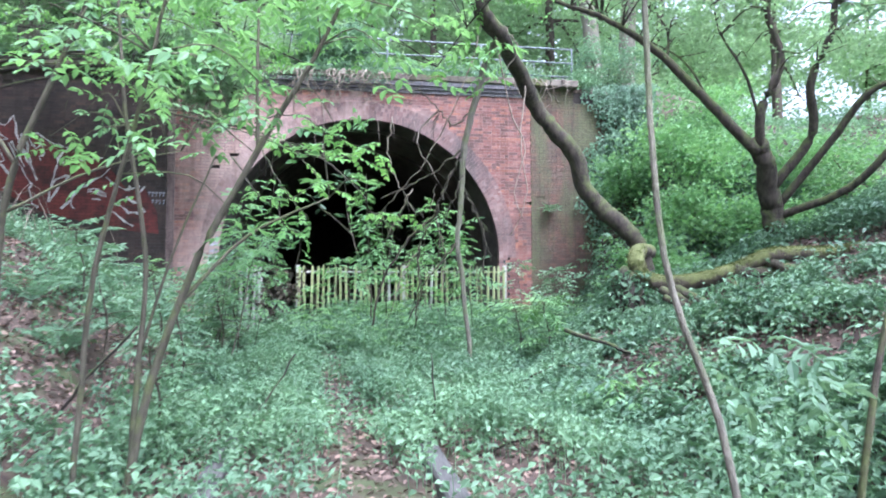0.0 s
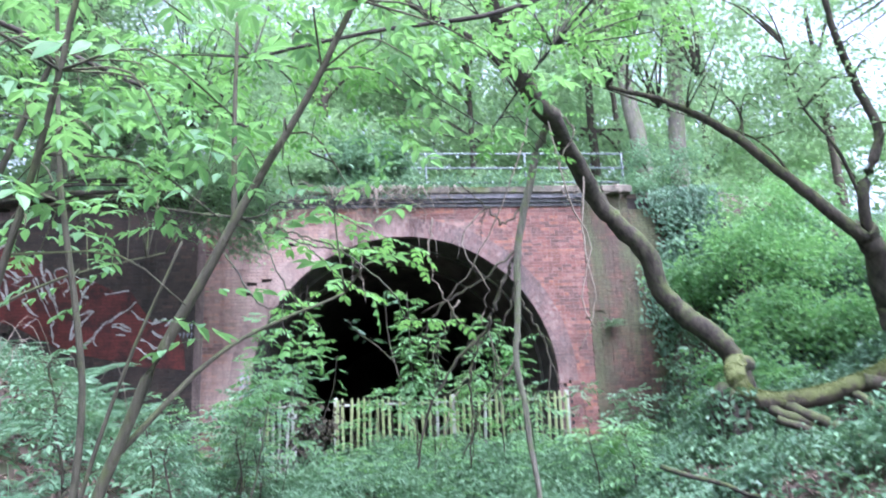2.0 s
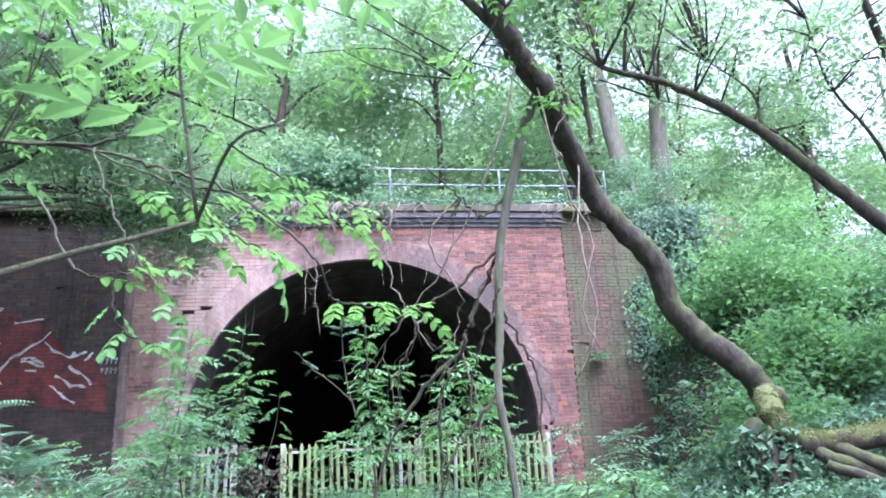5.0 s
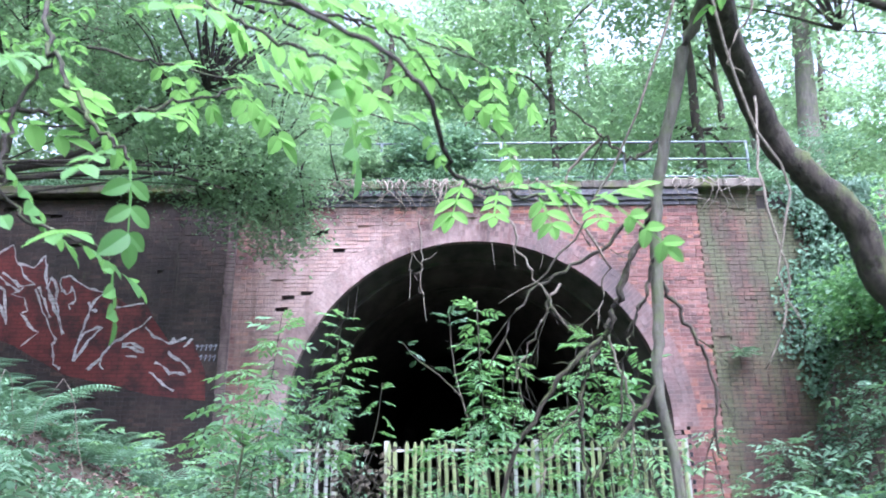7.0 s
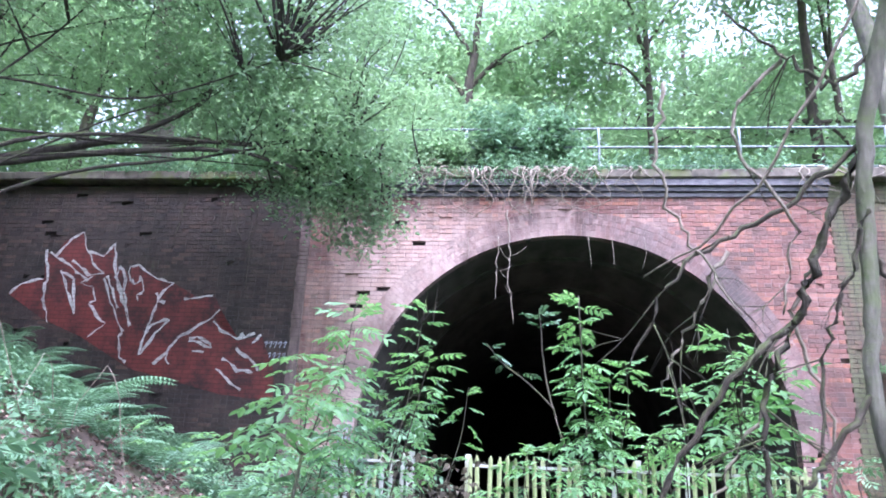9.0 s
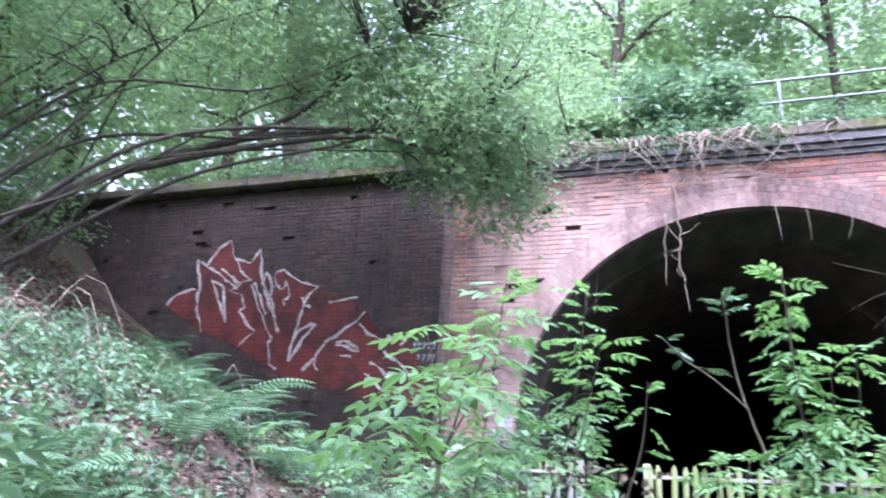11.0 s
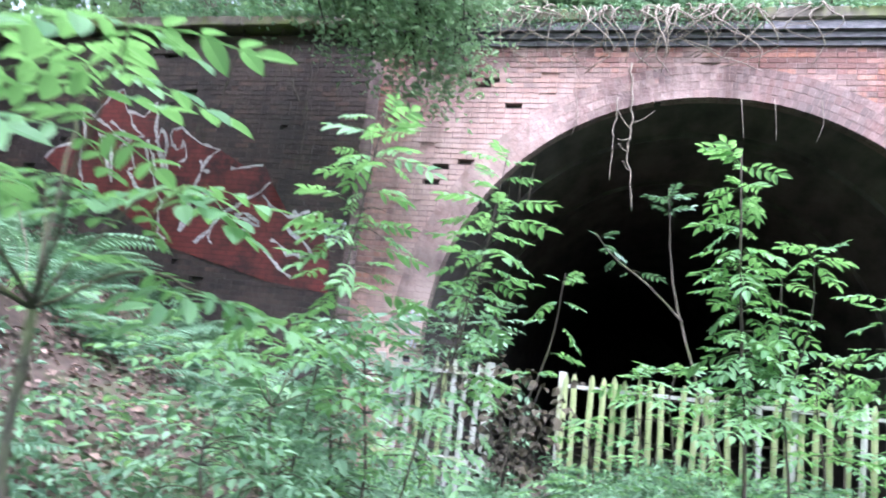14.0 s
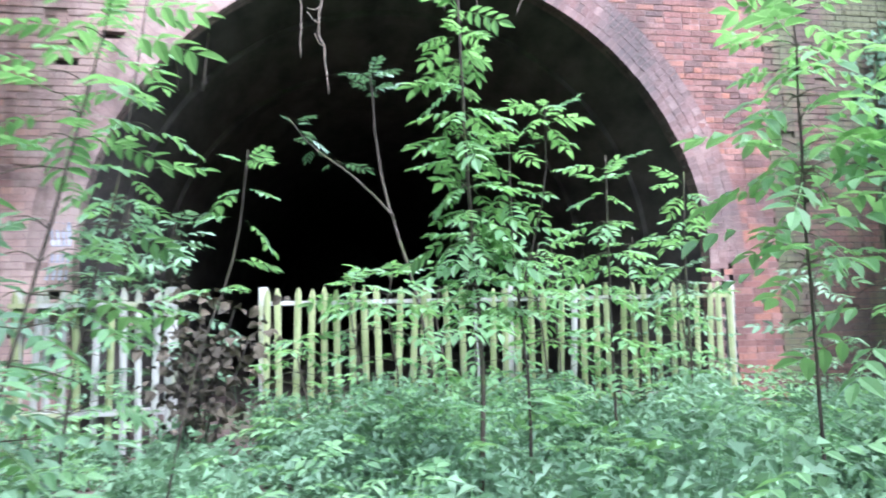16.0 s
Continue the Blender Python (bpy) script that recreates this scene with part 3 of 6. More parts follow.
def bevel_box(buf, a, b, e=0.02):
    (x0, y0, z0), (x1, y1, z1) = a, b
    rings = []
    for z, i in ((z0, e), (z0 + e, 0), (z1 - e, 0), (z1, e)):
        rings += [(x0 + i, y0 + i, z), (x1 - i, y0 + i, z), (x1 - i, y1 - i, z), (x0 + i, y1 - i, z)]
    q = [(0, 3, 2, 1), (12, 13, 14, 15)]
    for k in range(3):
        for m in range(4):
            q.append((k * 4 + m, k * 4 + (m + 1) % 4, k * 4 + 4 + (m + 1) % 4, k * 4 + 4 + m))
    buf.add(rings, q=q)


x = -14.0
while x < 5.7:
    w = rng.uniform(0.8, 1.0)
    e = min(x + w - 0.008, 5.72)
    low = 6.585 if x > -4.8 else 6.56
    cs = Buf()
    bevel_box(cs, (x, 18.98 + rng.uniform(-0.01, 0.01), low), (e, 19.62, low + 0.17 + rng.uniform(-0.012, 0.012)))
    under(part("coping_stone", cs, M_COPING), portal)
    x += w

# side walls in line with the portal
for name, xa, xb, zt, mat, lab in (("wall_left_wing", -14.0, -4.8, 6.56, M_SOOT_SHADE, "sooty brick wing wall with graffiti, coloured darker for tree shade"), ("wall_right_wing", 5.66, 7.4, 6.2, M_MOSSBRICK, "mossy brick wing wall under hanging ivy")):
    wing = thing(name, ((xa + xb) / 2, FACE, 0), lab, "wall", kind="structure")
    bb, mm = Buf(), Buf()
    brick_field(xa, xb, 0.6 if xa < 0 else 0.0, zt, never, 0.012 if xa < 0 else 0.004, bb, mm)
    if xa > 0:
        for b in (bb, mm):
            for v in b.v:
                v[:, 1] += 0.03
    under(part("mortar_bed", mm, M_MORTAR_D), wing)
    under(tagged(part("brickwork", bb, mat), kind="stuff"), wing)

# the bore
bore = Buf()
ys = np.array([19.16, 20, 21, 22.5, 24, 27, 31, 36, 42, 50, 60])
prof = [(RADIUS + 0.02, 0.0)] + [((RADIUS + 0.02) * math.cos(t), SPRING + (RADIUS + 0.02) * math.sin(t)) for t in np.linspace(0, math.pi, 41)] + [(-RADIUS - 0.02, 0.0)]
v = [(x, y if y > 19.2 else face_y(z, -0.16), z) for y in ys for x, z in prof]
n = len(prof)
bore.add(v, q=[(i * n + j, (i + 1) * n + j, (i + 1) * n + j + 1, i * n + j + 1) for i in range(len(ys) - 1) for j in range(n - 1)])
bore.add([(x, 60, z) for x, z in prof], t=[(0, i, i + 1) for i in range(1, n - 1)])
tunnel = thing("wall_tunnel_lining", (0, 24, 0), "dark vaulted brick lining of the tunnel", "wall", kind="structure")
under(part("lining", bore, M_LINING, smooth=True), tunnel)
rib = Buf()
for y in (20.6, 23.2):
    for i in range(40):
        ta, tb = math.pi * i / 40, math.pi * (i + 1) / 40
        v = [((RADIUS + d) * math.cos(t), yy, SPRING + (RADIUS + d) * math.sin(t)) for yy in (y, y + 0.35) for t in (ta, tb) for d in (-0.05,)]
        u = [((RADIUS + 0.02) * math.cos(t), yy, SPRING + (RADIUS + 0.02) * math.sin(t)) for yy in (y, y + 0.35) for t in (ta, tb)]
        rib.add(v + u, q=[(0, 1, 3, 2), (0, 4, 5, 1), (2, 3, 7, 6)])
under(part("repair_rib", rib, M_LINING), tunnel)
fl = Buf()
gx, gy = np.meshgrid(np.linspace(-3.6, 3.6, 19), np.linspace(19.0, 60, 42))
gz = 0.1 + 0.04 * wobble(gx, gy)
ii, jj = np.meshgrid(np.arange(41), np.arange(18), indexing="ij")
fl.add(np.stack([gx, gy, gz], -1).reshape(-1, 3), q=np.stack([ii * 19 + jj, ii * 19 + jj + 1, (ii + 1) * 19 + jj + 1, (ii + 1) * 19 + jj], -1).reshape(-1, 4))
tagged(part("floor", fl, M_SOIL, smooth=True), "dark earth floor inside the tunnel", "floor", kind="structure")

# ---- graffiti on the wing wall ----
graffiti = thing("graffiti", (-7, FACE, 3.5), "dark red sprayed graffiti with jagged white outlines on sooty brick with tree shade", "graffiti")


def on_wall(x, z, out=0.012):
    return (x, face_y(z, out), z)


OUTLINE = [(-10.21, 4.34), (-9.99, 4.55), (-9.57, 4.64), (-9.66, 5.17), (-9.45, 5.09), (-9.32, 5.36), (-9.00, 5.55), (-8.82, 5.17), (-8.51, 5.10), (-8.31, 5.32), (-8.16, 4.79), (-8.06, 4.87), (-7.91, 4.66), (-7.92, 4.88), (-7.78, 4.91), (-7.39, 4.64), (-7.05, 4.58), (-6.60, 4.34), (-6.23, 4.33), (-6.09, 4.08), (-6.33, 3.95), (-6.07, 3.74), (-5.72, 3.59), (-5.29, 3.63), (-5.01, 3.04), (-4.97, 2.53), (-5.94, 2.63), (-7.64, 3.03), (-8.64, 3.57), (-9.44, 3.88)]
bm = bmesh.new()
bm.faces.new([bm.verts.new(Vector(on_wall(x, z, 0.016)) - graffiti.location) for x, z in reversed(OUTLINE)])
bmesh.ops.triangulate(bm, faces=bm.faces)
me = bpy.data.meshes.new("fill")
bm.to_mesh(me)
bm.free()
me.materials.append(M_RED)
part("fill", me, None, graffiti, "dark red paint fill")


def stroke(buf, pts, w, out=0.02):
    c = smooth_line([(x, 0, z) for x, z in pts], 4 * len(pts)) if len(pts) > 2 else np.array([(x, 0, z) for x, z in pts], float)
    d = unit(np.gradient(c, axis=0))
    s = np.stack([-d[:, 2], d[:, 0] * 0, d[:, 0]], 1) * w / 2 * rng.uniform(0.6, 1.25, (len(c), 1))
    l, r = c + s, c - s
    v = [on_wall(p[0], p[2], out) for pair in zip(l, r) for p in pair]
    buf.add(v, q=[(2 * i, 2 * i + 1, 2 * i + 3, 2 * i + 2) for i in range(len(c) - 1)])


def spray(lines):
    """White lines, frayed where the joints broke the spray."""
    for line in lines:
        white = Buf()
        fine = []
        for (xa, za), (xb, zb) in zip(line[:-1], line[1:]):
            n = max(2, int(math.hypot(xb - xa, zb - za) / 0.09))
            fine += [(xa + (xb - xa) * k / n + rng.normal(0, 0.012), za + (zb - za) * k / n + rng.normal(0, 0.012)) for k in range(n)]
        fine.append(line[-1])
        c = np.array([(x, 0, z) for x, z in fine])
        d = unit(np.gradient(c, axis=0))
        o = np.stack([-d[:, 2], d[:, 0] * 0, d[:, 0]], 1) * rng.uniform(0.005, 0.036, (len(c), 1))
        white.add([on_wall(p[0], p[2], 0.02) for pair in zip(c + o, c - o) for p in pair], q=[(2 * k, 2 * k + 1, 2 * k + 3, 2 * k + 2) for k in range(len(c) - 1)])
        under(part("stroke", white, M_WHITE, label="chalky white sprayed stroke"), graffiti)


# first letter
spray(([(-9.64, 5.19), (-9.52, 4.71), (-9.51, 4.26), (-9.33, 3.82)],
       [(-9.57, 4.64), (-9.99, 4.55), (-10.18, 4.33)],
       [(-9.45, 5.08), (-9.19, 5.40), (-8.97, 5.54), (-8.89, 5.31), (-8.82, 5.17)],
       [(-9.57, 5.16), (-9.14, 4.89), (-8.70, 4.61)],
       [(-9.26, 4.79), (-9.02, 4.33), (-8.85, 3.98)],
       [(-9.26, 4.79), (-8.98, 4.64), (-8.91, 4.22), (-8.85, 3.98)]))
# second letter
spray(([(-8.82, 5.17), (-8.51, 5.09), (-8.31, 5.32), (-8.24, 4.91), (-8.09, 4.47), (-7.88, 4.09), (-7.75, 3.78)],
       [(-8.82, 5.17), (-8.62, 4.89), (-8.46, 4.78)],
       [(-9.08, 5.00), (-8.90, 4.87), (-8.73, 4.74), (-8.42, 4.76)],
       [(-8.63, 4.68), (-8.85, 4.56), (-8.59, 4.49), (-8.50, 4.24), (-8.59, 4.19)],
       [(-8.59, 4.19), (-8.42, 3.97), (-8.22, 3.80), (-8.34, 3.71), (-8.51, 3.56)],
       [(-8.41, 4.66), (-8.27, 4.38), (-8.05, 3.95), (-7.86, 3.68)],
       [(-8.35, 4.71), (-8.18, 4.37), (-8.04, 4.10)],
       [(-7.86, 3.68), (-7.93, 3.58), (-7.82, 3.23), (-7.71, 3.13)]))
# third letter
spray(([(-8.14, 4.88), (-8.01, 4.73), (-7.90, 4.14), (-7.79, 3.83)],
       [(-8.14, 4.88), (-8.17, 4.69), (-7.99, 4.36)],
       [(-7.91, 4.66), (-7.94, 4.88), (-7.79, 4.92), (-7.61, 4.79), (-7.39, 4.66), (-7.05, 4.58)],
       [(-7.91, 4.64), (-7.80, 4.55), (-7.69, 4.62), (-7.72, 4.72)],
       [(-7.69, 4.64), (-7.59, 4.43), (-7.72, 4.36), (-7.68, 4.25)]))
# fourth letter
spray(([(-7.05, 4.56), (-7.24, 4.45), (-7.32, 4.20), (-7.43, 3.71), (-7.49, 3.27)],
       [(-7.04, 3.93), (-7.25, 3.65), (-7.46, 3.27)],
       [(-7.04, 3.93), (-7.35, 3.80), (-7.43, 3.66)],
       [(-7.32, 4.40), (-7.26, 4.25), (-7.17, 4.21)],
       [(-6.82, 4.28), (-6.55, 4.33), (-6.29, 4.36)],
       [(-6.10, 4.10), (-6.28, 3.95), (-6.58, 3.75), (-6.83, 3.58)],
       [(-6.83, 3.58), (-6.97, 3.34), (-7.20, 3.11)],
       [(-6.97, 3.34), (-6.99, 3.20), (-6.90, 3.12)]))
# fifth letter
spray(([(-6.22, 3.90), (-6.07, 3.74), (-5.72, 3.59), (-5.43, 3.70)],
       [(-5.72, 3.59), (-5.62, 3.65), (-5.67, 3.70)],
       [(-5.31, 3.69), (-5.38, 3.59), (-5.46, 3.52)],
       [(-6.63, 3.57), (-6.47, 3.61), (-6.21, 3.49), (-6.16, 3.43), (-6.42, 3.50), (-6.61, 3.55)],
       [(-6.52, 3.37), (-6.31, 3.34)],
       [(-5.72, 3.43), (-5.47, 3.24), (-5.29, 3.05)],
       [(-5.96, 3.26), (-5.66, 3.06), (-5.38, 3.01)],
       [(-6.05, 3.08), (-5.85, 2.89), (-5.56, 2.71)]))
tag_marks = thing("graffiti_tag", (-4.9, FACE, 3.3), "small pale unreadable scribbled tags beside the quoin", "graffiti")
for i in range(5):
    for j in range(2):
        x0 = -5.25 + i * 0.085
        marks = Buf()
        stroke(marks, [(x0, 3.52 - j * 0.2), (x0 + 0.06, 3.56 - j * 0.2), (x0 + 0.03, 3.45 - j * 0.2)], 0.018, 0.014)
        under(part("stroke", marks, M_BLUEISH), tag_marks)
for i in range(4):
    marks = Buf()
    stroke(marks, [(-3.78 + i * 0.06, 2.5), (-3.74 + i * 0.05, 2.2), (-3.8 + i * 0.06, 1.9)], 0.035, 0.014)
    under(part("stroke", marks, M_BLUEISH), tag_marks)

# ---- railing above ----
railing = thing("railing", (0.7, 19.45, 6.75), "galvanised tube railing with three rails above the coping", "railing")
for z in (6.98, 7.36, 7.74):
    b = Buf()
    tube(b, [(-6.4, 19.45, z), (-2, 19.45, z + 0.01), (5.74, 19.45, z)], 0.024, 0.024, 14, 8)
    under(part("rail", b, M_GALV, smooth=True), railing)
for x in (-6.4, -4.35, -1.85, 0.62, 3.15, 5.7):
    b = Buf()
    tube(b, [(x, 19.45, 6.6), (x, 19.45, 7.2), (x, 19.45, 7.76)], 0.028, 0.028, 5, 8)
    under(part("post", b, M_GALV, smooth=True), railing)

# ---- palisade fence across the mouth ----
pale_b = Buf()
H = 1.66
w, d = 0.034, 0.012
cols = [(-w, d), (0.0, 0.0), (w, d)]
v = [(x, y, 0.0) for x, y in cols] + [(x, y, H - 0.07) for x, y in cols] + [(-0.012, 0.005, H), (0.0, 0.0, H), (0.012, 0.005, H)]
v += [(x, y + 0.006, z) for x, y, z in v]
q = []
for k in range(2):
    for m in range(2):
        a = k * 3 + m
        q += [(a, a + 1, a + 4, a + 3), (a + 9, a + 12, a + 13, a + 10)]
q += [(0, 3, 12, 9), (3, 6, 15, 12), (2, 11, 14, 5), (5, 14, 17, 8), (6, 7, 16, 15), (7, 8, 17, 16)]
pale_b.add(v, q=q)
PALE_A, PALE_B = pale_b.mesh("pale", M_PALE), pale_b.mesh("pale", M_PALEW)


def fence(name, xa, xb, lean, white_share, label, ya, yb, top):
    f = thing(name, ((xa + xb) / 2, (ya + yb) / 2, 0.1), label, "fence", "palisade fence")
    n = round((xb - xa) / 0.15)
    for i in range(n + 1):
        u = i / n
        x, y = xa + (xb - xa) * u, ya + (yb - ya) * u
        if rng.random() < 0.012 and 0 < i < n:
            continue
        ob = new("pale", PALE_B if rng.random() < white_share else PALE_A)
        ob.parent = f
        ob.matrix_basis = pose(x - f.location.x, y - 0.03 - f.location.y, top - H - f.location.z + rng.normal(0, 0.015), rng.normal(0, 0.6), rng.normal(lean, 1.1), rng.normal(0, 4))
    for z in (top - 0.17, top - 1.25):
        b = Buf()
        box(b, (xa - 0.03, min(ya, yb) - 0.008, z), (xb + 0.03, max(ya, yb) + 0.03, z + 0.045))
        under(part("rail", b, M_PALEW), f)
    for x, y in ((xa - 0.02, ya), (xb + 0.02, yb)) + (((xa + xb) / 2, (ya + yb) / 2),) * (n > 20):
        b = Buf()
        bevel_box(b, (x - 0.045, y + 0.035, -0.1), (x + 0.045, y + 0.085, top + 0.02), 0.008)
        under(part("post", b, M_PALEW), f)
    return f


fence("palisade_fence", -1.6, 3.62, 0.0, 0.15, "algae-yellowed pale palisade fence with pointed tops", 18.72, 18.72, 1.77)
fence("palisade_fence", -4.02, -2.54, 0.5, 0.55, "weathered grey-white palisade panel leaning beside the gap", 18.9, 18.72, 1.79)

# ---- trees and bushes ----
def limbs_of(buf, rng, start, aim, length, radius, count, depth=2):
    """Thin side twigs off a point, forking; returns their ends."""
    ends = []
    for _ in range(count):
        d = unit(np.asarray(aim, float) + rng.normal(0, 0.55, 3))
        ln = length * rng.uniform(0.6, 1.2)
        mid = np.asarray(start) + d * ln * 0.5 + rng.normal(0, 0.06 * ln, 3)
        end = np.asarray(start) + d * ln + [0, 0, -0.08 * ln]
        tube(buf, [start, mid, end], radius, radius * 0.35, 6, 5)
        ends.append(end)
        if depth > 1:
            ends += limbs_of(buf, rng, mid, d, ln * 0.6, radius * 0.55, 2, depth - 1)
    return ends


def tree(name, seed, stems, crown_blobs, leaf_mat, bark, leaf, label, category="tree", twigs=0, aspect=0.5, spread=0.8, group="", compound=None):
    """stems: (points, r0, r1); crown_blobs: (centre, radii, clumps, leaves in each, clump size)."""
    rng = np.random.default_rng(seed)
    t = thing(name, tuple(float(c) for c in stems[0][0][0]), label, category, group)
    for k, (pts, r0, r1) in enumerate(stems):
        b = Buf()
        tube(b, pts, r0, r1, 5 * len(pts), 10 if r0 > 0.05 else 7, r0 * 0.07, rng)
        under(part("trunk" if k == 0 else "limb", b, bark, smooth=True), t)
    tw, lv = Buf(), Buf()
    spine = np.concatenate([smooth_line(s[0], 12)[4:] for s in stems])
    for centre, radii, clumps, each, size in crown_blobs:
        p, c = clumped(rng, centre, radii, clumps, each, size)
        p = off_path(p)
        if compound:
            dv = unit(rng.normal(0, 1, (len(p), 3)) * [1, 1, 0.3] + [0, 0, -0.1])
            pinnate(lv, rng, p, dv, compound * rng.uniform(0.7, 1.2, len(p)), 3, 0.4, 0.5, 0.3, True)
        else:
            scatter_leaves(lv, rng, p, leaf, spread, 0.2, aspect)
        if twigs:
            for e in c[rng.permutation(len(c))[:twigs]]:
                s = spine[np.argmin(np.linalg.norm(spine - e, axis=1))]
                m = (s + e) / 2 + rng.normal(0, 0.08 * np.linalg.norm(e - s), 3) + [0, 0, 0.1]
                tube(tw, [s, m, e], (0.012 + 0.006 * np.linalg.norm(e - s)) * (0.4 if compound else 1.0), 0.003, 7, 5)
    if tw.n:
        under(tagged(part("twigs", tw, bark, smooth=True), kind="stuff"), t)
    if lv.n:
        under(part("crown", lv, leaf_mat), t)
    return t


# the leaning trunk on the bank, with a dead stem hanging from its fork
tree("leaning_tree", 21, [
    ([(4.3, 11.75, 1.0), (4.15, 11.65, 1.9), (3.89, 11.6, 2.3), (3.44, 11.65, 2.7), (3.13, 11.6, 3.04), (2.95, 11.5, 3.5), (2.58, 11.4, 3.88), (2.26, 11.35, 4.24), (1.86, 10.95, 4.7), (1.38, 10.2, 4.95), (1.0, 9.8, 5.2), (0.7, 9.5, 5.75), (0.5, 9.2, 6.6), (0.4, 9.0, 7.8)], 0.155, 0.095),
    ([(1.0, 9.8, 5.2), (0.3, 9.6, 5.7), (-0.6, 9.6, 6.2), (-1.5, 9.8, 6.5)], 0.05, 0.02),
    ([(0.7, 9.5, 5.75), (1.4, 9.7, 6.5), (2.3, 10.2, 7.2)], 0.05, 0.02),
], [((0.4, 9.6, 7.6), (2.6, 2.6, 1.3), 80, 60, 0.28), ((-1.3, 9.7, 6.8), (1.4, 1.4, 0.6), 26, 50, 0.24)], M_CANOPY, M_MOSSBARK, 0.1, "leaning mossy tree trunk rooted in the ivy bank", twigs=50)

dead = thing("dead_stem", (1.35, 10.15, 4.9), "pale dead stem hanging down with bare tangled twigs", "branch")
b = Buf()
rng = np.random.default_rng(5)
tube(b, [(1.38, 10.2, 4.95), (1.25, 10.5, 4.6), (1.05, 10.65, 3.75), (0.97, 10.7, 3.2), (0.95, 10.75, 2.6), (0.91, 10.75, 2.1), (0.98, 10.8, 1.55), (1.15, 10.9, 0.15)], 0.05, 0.034, 44, 9, 0.008, rng)
under(part("stem", b, M_GREYBARK, smooth=True), dead)
fine = Buf()
for r, pts in ((0.03, [(0.99, 10.72, 3.39), (0.72, 10.75, 2.86), (0.55, 10.75, 2.46), (0.26, 10.75, 2.22), (-0.15, 10.8, 1.56), (-0.3, 10.85, 0.9)]),
               (0.018, [(1.0, 10.72, 3.46), (0.53, 10.8, 3.08), (0.01, 10.8, 2.75), (-0.29, 10.8, 2.22)]),
               (0.02, [(0.55, 10.75, 2.46), (0.34, 10.7, 2.02), (0.34, 10.7, 1.57), (0.3, 10.7, 0.9)]),
               (0.014, [(0.26, 10.8, 2.85), (0.03, 10.85, 2.43), (-0.12, 10.85, 2.08)]),
               (0.014, [(0.61, 10.7, 4.0), (0.31, 10.75, 3.55), (0.59, 10.75, 3.01), (0.5, 10.75, 2.5)]),
               (0.016, [(0.98, 10.7, 3.15), (0.84, 10.7, 2.71), (0.67, 10.7, 2.29), (0.6, 10.7, 1.8)]),
               (0.02, [(0.97, 10.75, 2.9), (1.04, 10.8, 2.78), (1.19, 10.8, 2.5), (1.31, 10.8, 2.16), (1.3, 10.8, 1.62)]),
               (0.02, [(0.91, 10.75, 2.1), (0.61, 10.75, 1.73), (0.47, 10.7, 1.57), (0.2, 10.7, 1.0)]),
               (0.013, [(-0.04, 10.8, 3.88), (-0.08, 10.8, 3.32), (0.03, 10.8, 2.97), (0.31, 10.8, 2.5)]),
               (0.016, [(1.1, 10.65, 4.0), (0.8, 10.6, 3.75), (0.61, 10.7, 4.0), (0.3, 10.7, 4.3)]),
               (0.014, [(0.72, 10.75, 2.86), (0.6, 10.9, 2.5), (0.75, 10.9, 2.0), (0.7, 10.9, 1.4)]),
               (0.012, [(0.34, 10.7, 2.02), (0.1, 10.7, 1.6), (-0.05, 10.7, 1.1)])):
    b = Buf()
    c = tube(b, pts, r, r * 0.45, 6 * len(pts), 6, 0.014, rng)
    for k in range(3):
        i = rng.integers(len(c) // 3, len(c) - 1)
        limbs_of(fine, rng, c[i], unit(c[i] - c[i - 1]) + [0, 0, -0.3], 0.45, r * 0.32, 1, 2)
    under(part("branch", b, M_BARK if r > 0.014 else M_ROOT, smooth=True), dead)
under(tagged(part("twigs", fine, M_BARK, smooth=True), kind="stuff"), dead)
hang = thing("hanging_vines", (1.6, 9.8, 4.0), "thin bare vines hanging from the leaning trunk", "vine")
for pts in ([(1.4, 10.1, 5.05), (1.62, 10.1, 4.75), (1.45, 10.2, 4.4), (1.55, 10.2, 4.2)], [(1.3, 10.1, 5.0), (1.55, 10.2, 3.9), (1.75, 10.2, 3.4), (1.6, 10.2, 2.8), (1.72, 10.2, 2.4)], [(2.0, 11.05, 4.55), (1.85, 10.8, 3.5), (1.95, 10.8, 2.8), (1.7, 10.8, 2.2)], [(1.1, 9.9, 5.1), (0.85, 10.0, 4.2), (0.5, 10.2, 3.4), (0.15, 10.5, 2.9), (-0.2, 10.8, 2.7)]):
    b = Buf()
    tube(b, pts, 0.012, 0.006, 18, 5, 0.01, rng)
    under(part("vine", b, M_ROOT, smooth=True), hang)

